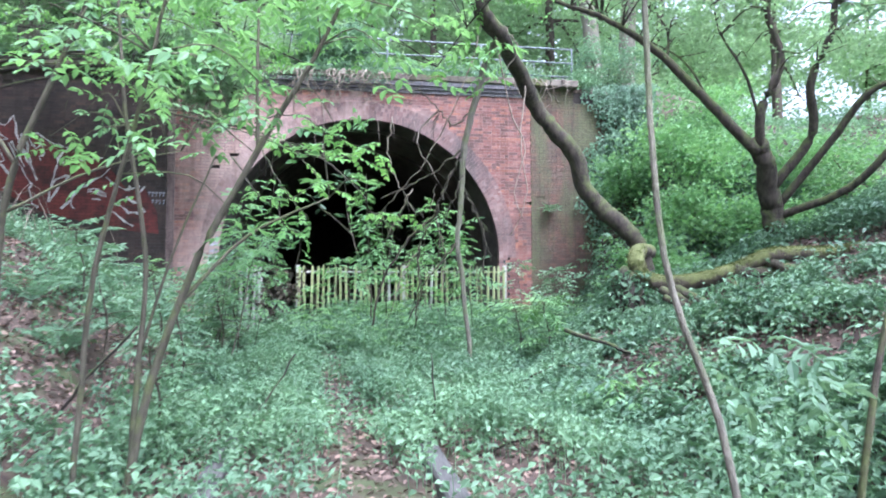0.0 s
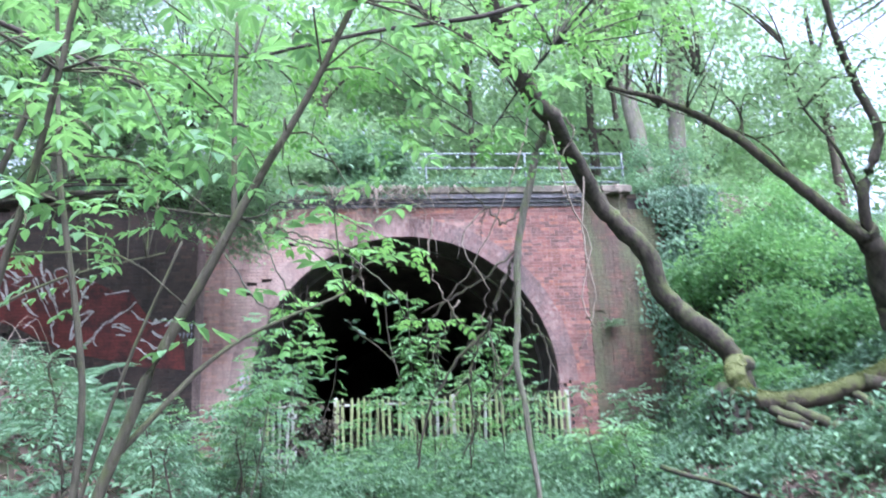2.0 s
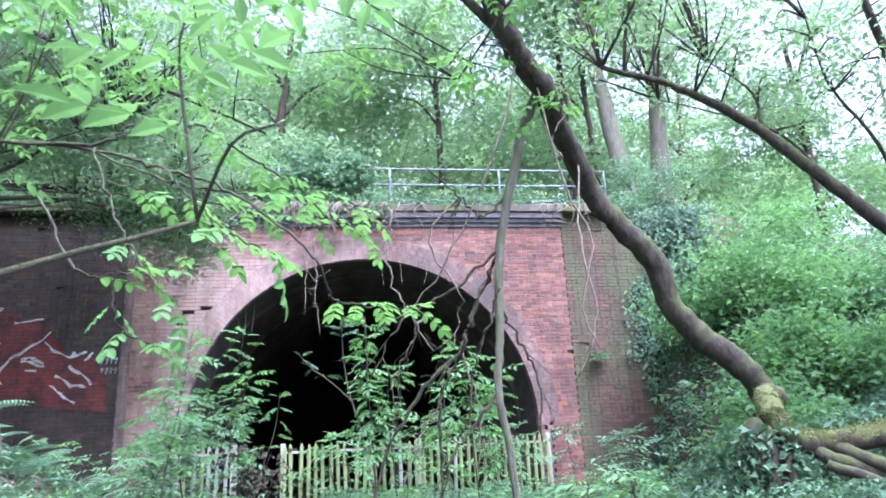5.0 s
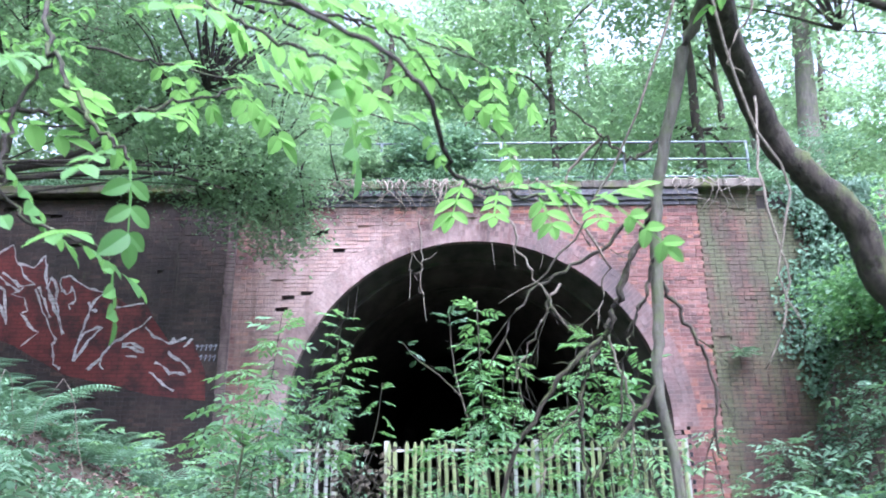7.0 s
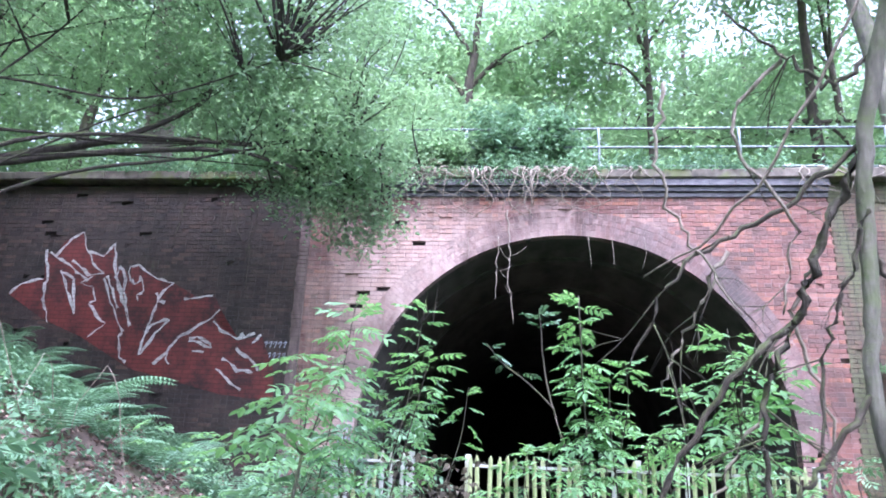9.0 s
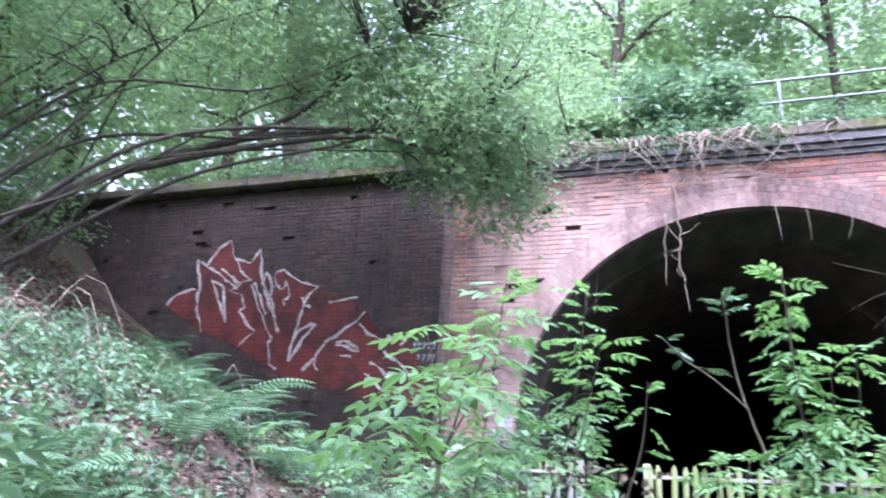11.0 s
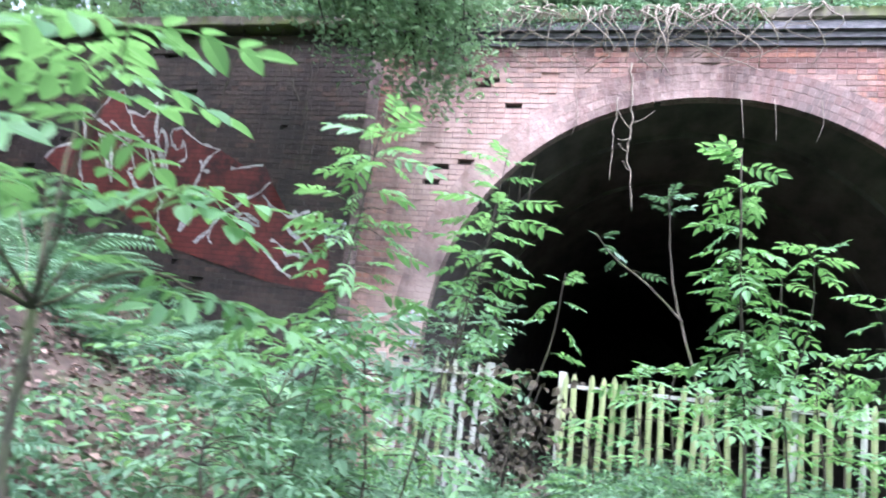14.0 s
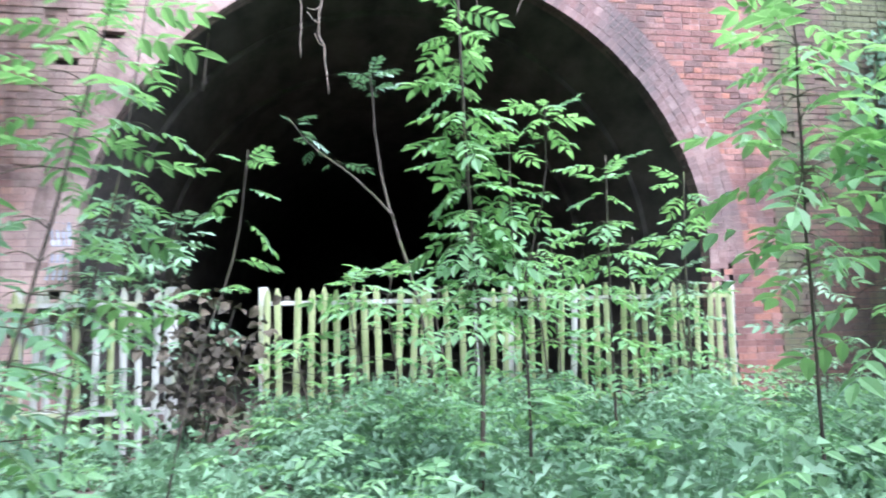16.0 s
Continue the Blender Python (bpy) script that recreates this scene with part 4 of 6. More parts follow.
# the forked tree on the bank
tree("forked_tree", 22, [
    ([(6.5, 11.6, 2.4), (6.35, 11.5, 2.9), (6.05, 11.25, 3.5), (5.9, 11.15, 3.75)], 0.194, 0.144),
    ([(5.9, 11.15, 3.6), (5.2, 11.3, 4.35), (4.5, 11.45, 5.1), (3.9, 11.6, 5.6), (3.3, 11.7, 5.9), (2.7, 11.8, 6.1)], 0.094, 0.029),
    ([(6.05, 11.22, 3.45), (5.85, 11.0, 4.2), (6.15, 10.9, 5.0), (5.95, 10.9, 5.7), (5.55, 10.7, 6.6), (5.4, 10.5, 7.6)], 0.086, 0.036),
    ([(6.3, 11.4, 3.05), (6.75, 11.0, 3.9), (6.6, 10.8, 4.7), (6.95, 10.7, 5.7), (6.7, 10.5, 7.0), (6.5, 10.4, 8.2)], 0.086, 0.036),
    ([(6.45, 11.5, 2.75), (7.0, 10.9, 3.75), (7.35, 10.4, 4.5), (8.0, 10.0, 4.75), (8.8, 9.4, 5.8)], 0.072, 0.029),
    ([(6.5, 11.55, 2.6), (7.1, 10.6, 3.0), (7.6, 9.8, 3.85), (8.3, 9.2, 4.1), (9.2, 8.4, 5.2)], 0.072, 0.029),
    ([(4.5, 11.45, 5.1), (4.55, 11.6, 5.7), (4.2, 11.9, 6.3)], 0.025, 0.009),
    ([(5.2, 11.3, 4.35), (4.9, 11.7, 5.2), (4.3, 12.3, 5.8), (3.9, 12.8, 6.2)], 0.022, 0.007),
    ([(5.95, 11.1, 3.9), (5.6, 11.0, 4.8), (5.15, 11.0, 5.5), (5.0, 11.0, 6.4)], 0.029, 0.011),
], [((5.6, 11.0, 8.2), (2.8, 2.4, 1.6), 100, 60, 0.28), ((8.6, 9.6, 6.4), (1.8, 2, 1.4), 60, 50, 0.28), ((3.5, 12.2, 7.0), (1.5, 1.5, 0.8), 36, 45, 0.25), ((8.5, 8.6, 4.6), (1.2, 1.2, 1.2), 30, 50, 0.25), ((6.4, 10.8, 5.6), (2.0, 1.2, 1.0), 46, 34, 0.26), ((4.6, 11.6, 5.9), (1.2, 0.9, 0.6), 24, 30, 0.22)], M_CANOPY, M_MOSSBARK, 0.09, "many-stemmed tree with mossy spreading limbs on the bank", twigs=95)

# fallen mossy log and stump
log = thing("fallen_log", (4.1, 10.85, 1.3), "fallen tree trunk thick with yellow-green moss", "log")
rng = np.random.default_rng(8)
b = Buf()
tube(b, [(4.3, 11.75, 2.0), (3.95, 11.35, 2.0), (3.74, 11.0, 1.86), (3.75, 10.85, 1.62), (4.1, 10.85, 1.5), (4.6, 10.65, 1.55), (5.1, 10.4, 1.72), (5.5, 10.2, 1.92), (6.2, 9.8, 1.95), (7.2, 9.2, 2.2)], 0.13, 0.11, 44, 10, 0.006, rng)
under(part("trunk", b, M_LOG, label="moss-covered bent trunk", smooth=True), log)
for pts, r in (([(5.4, 10.25, 1.85), (5.9, 9.7, 1.62), (6.4, 9.1, 1.6), (7.0, 8.5, 1.8)], 0.08), ([(4.2, 10.85, 1.5), (4.45, 10.2, 1.2), (4.6, 9.5, 0.95), (4.7, 8.8, 0.7)], 0.075), ([(3.75, 10.9, 1.6), (3.7, 10.75, 1.3), (3.72, 10.7, 0.9)], 0.05), ([(4.9, 10.5, 1.6), (5.0, 9.8, 1.25), (5.2, 9.2, 1.0), (5.5, 8.5, 0.9)], 0.06), ([(4.0, 10.6, 1.3), (4.5, 9.9, 1.0), (5.0, 9.0, 0.8)], 0.05), ([(4.05, 10.8, 1.42), (4.5, 10.3, 1.1), (5.1, 10.0, 0.62), (5.7, 9.6, 0.5)], 0.07), ([(5.0, 10.35, 1.7), (5.6, 10.2, 1.66), (6.3, 9.9, 1.62), (7.2, 9.4, 1.75)], 0.1), ([(3.2, 9.6, 0.5), (3.9, 9.0, 0.62), (4.8, 8.3, 0.6), (5.4, 7.9, 0.75)], 0.06), ([(3.9, 9.9, 0.5), (4.4, 9.4, 0.75), (5.1, 9.3, 0.6), (6.0, 8.8, 0.9)], 0.05), ([(3.5, 8.4, 0.5), (3.7, 8.0, 0.8), (4.4, 7.4, 0.75)], 0.035)):
    b = Buf()
    tube(b, pts, r, r * 0.7, 16, 8, 0.01, rng)
    under(part("limb", b, M_BARK, label="broken bare limb", smooth=True), log)
SX, SY = 3.66, 11.05
stump = thing("tree_stump", (SX, SY, 0.4), "broad rotten mossy stump under the bend of the log", "stump")
b = Buf()
a = np.linspace(0, 2 * math.pi, 20, endpoint=False)
rings = []
for z, r in ((0.0, 0.55), (0.35, 0.4), (0.7, 0.3), (1.0, 0.26), (1.3, 0.22), (1.42, 0.15)):
    f = r * (1 + 0.16 * np.sin(3 * a + z) + 0.1 * np.sin(7 * a + 2 * z) + rng.normal(0, 0.05, 20))
    rings.append(np.stack([SX + f * np.cos(a), SY + f * np.sin(a), np.full(20, 0.25 + z) + 0.14 * rng.random(20) * (z > 0.9)], 1))
v = np.concatenate(rings + [[(SX, SY, 1.6)]])
q = [(k * 20 + m, k * 20 + (m + 1) % 20, (k + 1) * 20 + (m + 1) % 20, (k + 1) * 20 + m) for k in range(5) for m in range(20)]
b.add(v, t=[(100 + m, 100 + (m + 1) % 20, 120) for m in range(20)], q=q)
under(part("bole", b, M_DARKBARK, smooth=True), stump)
cover = Buf()
n = 1500
a, z = rng.uniform(0, 2 * math.pi, n), 0.2 + 1.5 * rng.random(n)
r = interp(z, [0.25, 0.6, 0.95, 1.3, 1.7], [0.6, 0.45, 0.34, 0.3, 0.22]) + 0.16 * rng.random(n) ** 2
scatter_leaves(cover, rng, np.stack([SX + r * np.cos(a), SY + r * np.sin(a), z], 1)[patchy(a * 1.5, z * 2, 2.0) > 0.35], 0.085, 0.9, 0.35, 0.75)
under(tagged(part("ivy_cover", cover, M_IVY, label="dark ivy climbing the stump"), kind="stuff"), stump)
tuft = Buf()
spine = smooth_line([(3.95, 11.35, 2.0), (3.74, 11.0, 1.86), (3.75, 10.85, 1.62), (4.1, 10.85, 1.5), (4.6, 10.65, 1.55), (5.1, 10.4, 1.72), (5.5, 10.2, 1.92), (6.2, 9.8, 1.95), (7.2, 9.2, 2.2)], 200)
d = unit(np.gradient(spine, axis=0))
pick = rng.integers(0, 200, 9000)
side = unit(np.cross(d[pick], [0, 0, 1]))
a = rng.normal(0, 0.75, len(pick))
nrm = unit(np.cross(side, d[pick])) * np.cos(a)[:, None] + side * np.sin(a)[:, None]
nrm[nrm[:, 2] < -0.1] *= -1
scatter_leaves(tuft, rng, spine[pick] + nrm * 0.118 + rng.normal(0, 0.008, (len(pick), 3)), 0.03, 1.0, 0.1, 0.4)
under(part("moss", tuft, M_MOSS, label="soft yellow-green moss cushion"), log)

# the sprawling many-stemmed bush-tree over the wing wall
stems = []
rng = np.random.default_rng(31)
for k, (aim, r) in enumerate((((-2.4, 17.2, 6.1), 0.1), ((-3.4, 16.8, 6.5), 0.09), ((-4.6, 16.9, 6.35), 0.085), ((-5.6, 17.4, 6.6), 0.07), ((-4.2, 15.6, 7.0), 0.07), ((-6.0, 16.4, 8.5), 0.07), ((-7.2, 16.0, 9.5), 0.06), ((-8.2, 16.5, 9.5), 0.055), ((-6.4, 15.2, 9.0), 0.06), ((-9.3, 15.5, 9.5), 0.055), ((-5.2, 17.6, 7.6), 0.06), ((-3.0, 17.6, 5.9), 0.05), ((-10.4, 15.0, 9.0), 0.05), ((-9.8, 16.5, 8.0), 0.05), ((-8.6, 14.2, 9.5), 0.05), ((-6.8, 17.2, 7.0), 0.05), ((-7.4, 15.0, 8.6), 0.05))):
    low = aim[2] < 7.2
    sx, sy = (-9.5 + rng.uniform(-0.7, 0.6), 14.6 + rng.uniform(-0.7, 0.6)) if low else (aim[0] * 0.45 - 6.6 + rng.normal(0, 0.6), 14.3 + rng.normal(0, 0.9))
    s = np.array((sx, sy, float(ground_height(sx, sy)) - 0.05))
    e = np.array(aim)
    m1 = s + (e - s) * 0.28 + [0, 0, 0.75 if low else 0]
    m2 = s + (e - s) * 0.65 + [0, 0, 0.6 if low else 0.1]
    r *= 0.42
    stems.append(([tuple(s), tuple(m1 + rng.normal(0, 0.2, 3)), tuple(m2 + rng.normal(0, 0.22, 3)), aim], r, r * 0.25))
tree("sprawling_tree", 32, stems, [((-4.0, 16.6, 6.7), (1.7, 1.3, 1.0), 125, 63, 0.32), ((-3.7, 17.2, 5.8), (0.95, 0.8, 0.7), 75, 52, 0.24), ((-3.4, 17.4, 5.1), (0.7, 0.6, 0.4), 22, 36, 0.2), ((-4.6, 16.0, 7.7), (1.6, 1.2, 0.8), 70, 60, 0.32), ((-5.8, 16.0, 8.2), (2.3, 1.8, 1.2), 84, 74, 0.35), ((-8.2, 15.4, 9.2), (2.6, 2, 1.3), 72, 70, 0.38), ((-4.0, 15.8, 8.6), (1.9, 1.6, 1.3), 70, 70, 0.35), ((-7.0, 16.8, 7.4), (2.0, 1.0, 0.6), 50, 67, 0.29), ((-9.5, 14.0, 7.6), (2.2, 1.8, 1.5), 72, 70, 0.38), ((-7.5, 13.2, 8.3), (2.2, 1.5, 1.2), 62, 70, 0.38), ((-5.5, 14.0, 8.8), (1.8, 1.4, 1.0), 70, 75, 0.36), ((-11.5, 15.5, 8.0), (2, 2, 1.6), 80, 67, 0.41)],
     M_WILLOW, M_DARKBARK, 0.088, "sprawling many-stemmed tree leaning over the wing wall", twigs=60, aspect=0.5)
# thin pale stems standing up through it
pale = [([(x, y, g0), (x + 0.45 * dx, y + 0.3, g0 + 1.6), (x + dx, y + 0.7, g0 + h)], 0.022, 0.007) for x, y, dx, h in ((-10.6, 13.4, 2.6, 3.9), (-10.2, 14.0, 2.4, 4.2), (-11.2, 13.8, 3.0, 4.2), (-9.8, 13.2, 1.9, 4.0), (-10.6, 14.5, 3.0, 3.8), (-11.4, 12.8, 1.8, 4.2), (-10.0, 14.6, 2.0, 4.3), (-11.9, 13.6, 1.6, 4.6), (-10.4, 12.4, 1.0, 4.0)) for g0 in (float(ground_height(x, y)) - 0.05,)]
tree("pale_stemmed_shrub", 35, pale, [((-7.4, 15.2, 7.6), (2.0, 1.2, 0.7), 46, 46, 0.26)], M_WILLOW, M_GREYBARK, 0.08, "thin pale-barked shrub stems rising through the sprawling tree", "shrub", twigs=26)
# dark older limbs beside it
tree("mossy_old_tree", 33, [
    ([(-9.2, 14.8, 4.6), (-8.2, 15.3, 5.3), (-6.8, 16.0, 5.95), (-5.2, 16.6, 6.2), (-3.6, 17.0, 6.1)], 0.085, 0.03),
    ([(-6.8, 16.0, 5.95), (-6.0, 16.2, 6.4), (-5.4, 16.4, 7.0), (-4.8, 16.5, 7.8)], 0.05, 0.02),
    ([(-8.2, 15.3, 5.3), (-6.6, 15.6, 5.6), (-5.0, 16.0, 5.8), (-4.0, 16.2, 5.6)], 0.06, 0.02),
], [((-4.6, 16.5, 6.3), (1.3, 0.9, 0.6), 36, 80, 0.18)], M_WILLOW, M_DARKBARK, 0.055, "dark mossy limbs reaching low over the coping", twigs=20)

# slender saplings by the path
LEFT_SAPLINGS = [
    ([(-2.3, 5.6, 0.0), (-2.12, 5.55, 0.9), (-1.82, 5.5, 1.75), (-1.42, 5.4, 2.5), (-1.05, 5.25, 3.1), (-0.7, 5.1, 3.8)], 0.034, 0.012, [([(-1.42, 5.4, 2.5), (-1.43, 5.4, 2.9), (-1.42, 5.35, 3.5)], 0.016, 0.008), ([(-1.91, 5.52, 1.5), (-1.5, 5.7, 1.95), (-0.95, 6.0, 2.25)], 0.016, 0.006)]),
    ([(-2.35, 6.0, 0.0), (-2.3, 6.0, 0.9), (-2.24, 5.95, 1.8), (-2.35, 5.8, 2.8), (-2.4, 5.7, 3.8)], 0.026, 0.01, [([(-2.28, 6.0, 1.1), (-2.05, 5.9, 1.8), (-1.75, 5.8, 2.5)], 0.014, 0.006)]),
    ([(-2.5, 5.2, 0.0), (-2.4, 5.1, 0.9), (-2.3, 5.0, 1.7), (-2.0, 4.8, 2.7), (-1.8, 4.6, 3.4)], 0.022, 0.009, []),
    ([(-3.9, 7.6, 0.8), (-3.8, 7.4, 1.8), (-3.6, 7.2, 2.6), (-3.2, 7.0, 3.4), (-2.8, 6.8, 4.2)], 0.04, 0.016, [([(-3.7, 7.3, 2.2), (-3.0, 7.4, 2.6), (-2.3, 7.5, 2.8)], 0.016, 0.006), ([(-3.6, 7.2, 2.6), (-4.0, 7.2, 3.3), (-4.2, 7.1, 4.1)], 0.018, 0.008)]),
]
for k, (pts, r0, r1, side) in enumerate(LEFT_SAPLINGS):
    top = pts[-1]
    tree("sapling", 40 + k, [(pts, r0, r1)] + side, [((top[0] + 0.1, top[1], top[2] - 0.3), (0.9, 0.8, 0.6), 12, 4, 0.2), ((top[0], top[1] + 0.5, top[2] - 1.0), (0.7, 0.6, 0.4), 6, 3, 0.18)], M_ASH, M_STEM, 0.08, "slender leafy sapling with a bare brown stem", "sapling", twigs=9, group="slender saplings", compound=0.22)
tree("sapling", 50, [([(0.05, 2.2, 0.0), (0.08, 2.2, 0.8), (0.02, 2.25, 1.3), (-0.12, 2.3, 1.8), (-0.15, 2.35, 2.6), (-0.2, 2.4, 3.4)], 0.012, 0.007)], [((-0.2, 2.6, 3.5), (0.6, 0.6, 0.4), 9, 3, 0.15)], M_ASH, M_GREYBARK, 0.08, "thin pale bare sapling stem close to the path", "sapling", group="slender saplings", compound=0.24)
tree("sapling", 51, [([(0.95, 2.9, 0.0), (0.95, 2.9, 0.9), (1.1, 2.9, 1.7), (1.3, 2.9, 2.4), (1.5, 2.9, 3.2)], 0.016, 0.008)], [((1.5, 3.1, 3.3), (0.7, 0.6, 0.4), 9, 3, 0.15), ((1.1, 3.2, 1.35), (0.5, 0.5, 0.15), 5, 3, 0.12)], M_HERB, M_MOSSBARK, 0.08, "thin mossy sapling stem among broad leaves", "sapling", group="slender saplings", compound=0.26)


def leafy_sapling(name, seed, pts, r, leaf_length, whorls, label, mat, pairs=4, leaflet=0.42, out=1.0, start=0.35, per=4, bark=M_BARK, category="sapling", aspect=0.44):
    """An upright young tree: compound leaves in whorls up its stem."""
    rng = np.random.default_rng(seed)
    t = thing(name, tuple(float(c) for c in pts[0]), label, category)
    b = Buf()
    c = tube(b, pts, r, r * 0.35, 24, 7, r * 0.15, rng)
    lv = Buf()
    P, D, L = [], [], []
    whorls = int(whorls * (1.6 if whorls > 14 else 1.2))
    for k in range(whorls):
        u = start + (1 - start) * (k + 0.5 * rng.random()) / max(whorls - 0.5, 1)
        p = c[min(int(u * 23), 23)]
        for m in range(per):
            a = 2 * math.pi * (m + 0.5 * (k % 2)) / per + rng.normal(0, 0.35)
            up = rng.uniform(-0.35, 0.4) + 0.45 * (u > 0.93)
            d = np.array([math.cos(a), math.sin(a), up + rng.normal(0, 0.12)])
            reach = out * rng.uniform(0.05, 0.5) * (1.15 - u)
            q = p + unit(d) * reach
            if reach > 0.08:
                tube(b, [p, (p + q) / 2 + [0, 0, 0.02], q], r * 0.3, r * 0.16, 4, 4)
            P.append(q), D.append(d), L.append(leaf_length * rng.uniform(0.5, 1.3) * (0.0 if rng.random() < 0.2 else 1.0))
    P, L = np.array(P), np.array(L)
    mid = interp(P[:, 1], [0, 3, 6, 8.5, 11, 12], [-0.98, -0.7, -0.62, -1.1, -1.02, -1.0])
    ok = ~((np.abs(P[:, 0] - mid) < 0.42) & (P[:, 1] < 11.8) & (P[:, 2] > 1.15) & (P[:, 2] < 2.02)) & (L > 0)
    pinnate(lv, rng, P[ok], np.array(D)[ok], L[ok], pairs, leaflet, aspect, 0.3)
    under(part("stem", b, bark, smooth=True), t)
    under(part("leaves", lv, mat), t)
    return t


def g(x, y):
    return float(ground_height(x, y))


leafy_sapling("ash_sapling", 60, [(-0.05, 15.6, 0.0), (-0.02, 15.55, 1.2), (-0.1, 15.5, 2.4), (-0.14, 15.5, 3.65)], 0.02, 0.24, 17, "tall bright ash sapling against the dark tunnel mouth", M_ASH, per=5, start=0.42, out=0.45)
leafy_sapling("ash_sapling", 61, [(0.3, 15.7, 0.0), (0.3, 15.6, 1.0), (0.22, 15.6, 1.9), (0.2, 15.6, 2.7)], 0.014, 0.22, 9, "ash sapling with layered compound leaves before the tunnel", M_ASH, per=4, start=0.3, out=0.6)
leafy_sapling("dark_sapling", 62, [(0.2, 18.3, 0.1), (-0.05, 18.4, 1.6), (-0.35, 18.5, 2.7), (-0.45, 18.5, 3.3), (-0.51, 18.5, 4.1)], 0.02, 0.2, 3, "thin dark sapling with a leaf tuft at its top", M_IVY, per=5, start=0.93, out=0.2)
leafy_sapling("dark_sapling", 63, [(-0.28, 18.45, 2.5), (-0.7, 18.4, 2.9), (-1.1, 18.4, 3.2), (-1.35, 18.4, 3.5)], 0.014, 0.22, 4, "leaning dark side stem with small leaf tufts", M_IVY, per=4, start=0.5, out=0.3)
leafy_sapling("dark_sapling", 64, [(-1.95, 15.3, 0.1), (-1.72, 15.2, 1.2), (-1.5, 15.2, 1.9), (-1.42, 15.2, 2.5)], 0.008, 0.2, 5, "sparse young sapling in the gap of the fence", M_ASH, per=3, start=0.45, out=0.3)
leafy_sapling("ash_sapling", 65, [(-2.5, 15.3, 0.1), (-2.35, 15.3, 1.3), (-2.1, 15.2, 2.4), (-1.95, 15.2, 3.5)], 0.01, 0.22, 13, "leafy sapling in front of the arch jamb", M_ASH, per=4, start=0.25, out=0.8)
leafy_sapling("ash_sapling", 66, [(-2.2, 13.4, 0.1), (-2.0, 13.4, 1.2), (-1.8, 13.4, 2.0), (-1.65, 13.4, 2.65)], 0.008, 0.2, 13, "leafy sapling beside the path", M_ASH, per=4, start=0.3, out=0.9)
leafy_sapling("ash_sapling", 75, [(-2.7, 13.3, 0.2), (-2.6, 13.3, 1.3), (-2.45, 13.3, 2.3), (-2.35, 13.3, 3.1)], 0.009, 0.22, 14, "leafy sapling beside the path", M_ASH, per=5, start=0.42, out=1.1)
leafy_sapling("ash_sapling", 67, [(1.3, 16.5, 0.1), (1.25, 16.5, 0.9), (1.22, 16.45, 1.9), (1.2, 16.4, 2.75)], 0.013, 0.24, 10, "young sapling before the tunnel's jamb", M_ASH, per=4, start=0.4, out=0.6)
leafy_sapling("ash_sapling", 68, [(2.0, 16.7, 0.1), (2.02, 16.7, 1.0), (2.0, 16.7, 1.9), (2.02, 16.7, 2.68)], 0.013, 0.22, 9, "young sapling before the tunnel's jamb", M_ASH, per=4, start=0.4, out=0.5)
leafy_sapling("elder_bush", 69, [(1.35, 14.2, 0.1), (1.3, 14.15, 1.0), (1.2, 14.05, 2.1), (1.12, 13.95, 3.0)], 0.012, 0.27, 11, "broad-leaved elder by the brick pier", M_ASH, pairs=3, leaflet=0.48, per=5, aspect=0.5, start=0.56, out=1.2)
leafy_sapling("elder_bush", 70, [(1.9, 14.3, 0.1), (1.85, 14.3, 0.8), (1.75, 14.2, 1.6), (1.65, 14.1, 2.75)], 0.012, 0.26, 7, "broad-leaved elder by the brick pier", M_ASH, pairs=3, leaflet=0.48, per=4, aspect=0.5, start=0.6, out=0.9)


def spreading_elder(seed, foot, head, ends, leaf_length, label):
    """A bare leaning stem, opening at its head into flat sprays of broad drooping leaflets."""
    rng = np.random.default_rng(seed)
    t = thing("elder_bush", foot, label, "bush")
    foot, head = np.array(foot), np.array(head)
    b = Buf()
    tube(b, [foot, foot * 0.6 + head * 0.4 + [0.05, 0, 0.06], head], 0.014, 0.009, 18, 7, 0.004, rng)
    under(part("stem", b, M_GREYBARK, smooth=True), t)
    for e in ends:
        e = np.array(e)
        b, lv = Buf(), Buf()
        c = tube(b, [head, (head + e) / 2 + [0, 0, 0.06], e], 0.0045, 0.002, 10, 5, 0.004, rng)
        P, D = [], []
        for k, m in ((5, 2), (7, 2), (9, 5)):
            for i in range(m):
                a = 2 * math.pi * (i + 0.3 * k) / m + rng.normal(0, 0.3)
                P.append(c[k]), D.append((math.cos(a), math.sin(a), rng.uniform(-0.15, 0.3)))
        P, D = np.array(P), np.array(D)
        mid = interp(P[:, 1], [0, 8.5, 11, 12], [-0.98, -1.1, -1.02, -1.0])
        ok = (P + D * leaf_length)[:, 0] < mid - 0.32
        pinnate(lv, rng, P[ok], D[ok], leaf_length * rng.uniform(0.75, 1.15, ok.sum()), 3, 0.42, 0.5, 0.35, oval=True)
        br = under(part("branch", b, M_STEM, smooth=True), t)
        tagged(part("leaf_spray", lv, M_ASH, br), kind="stuff")
    return t


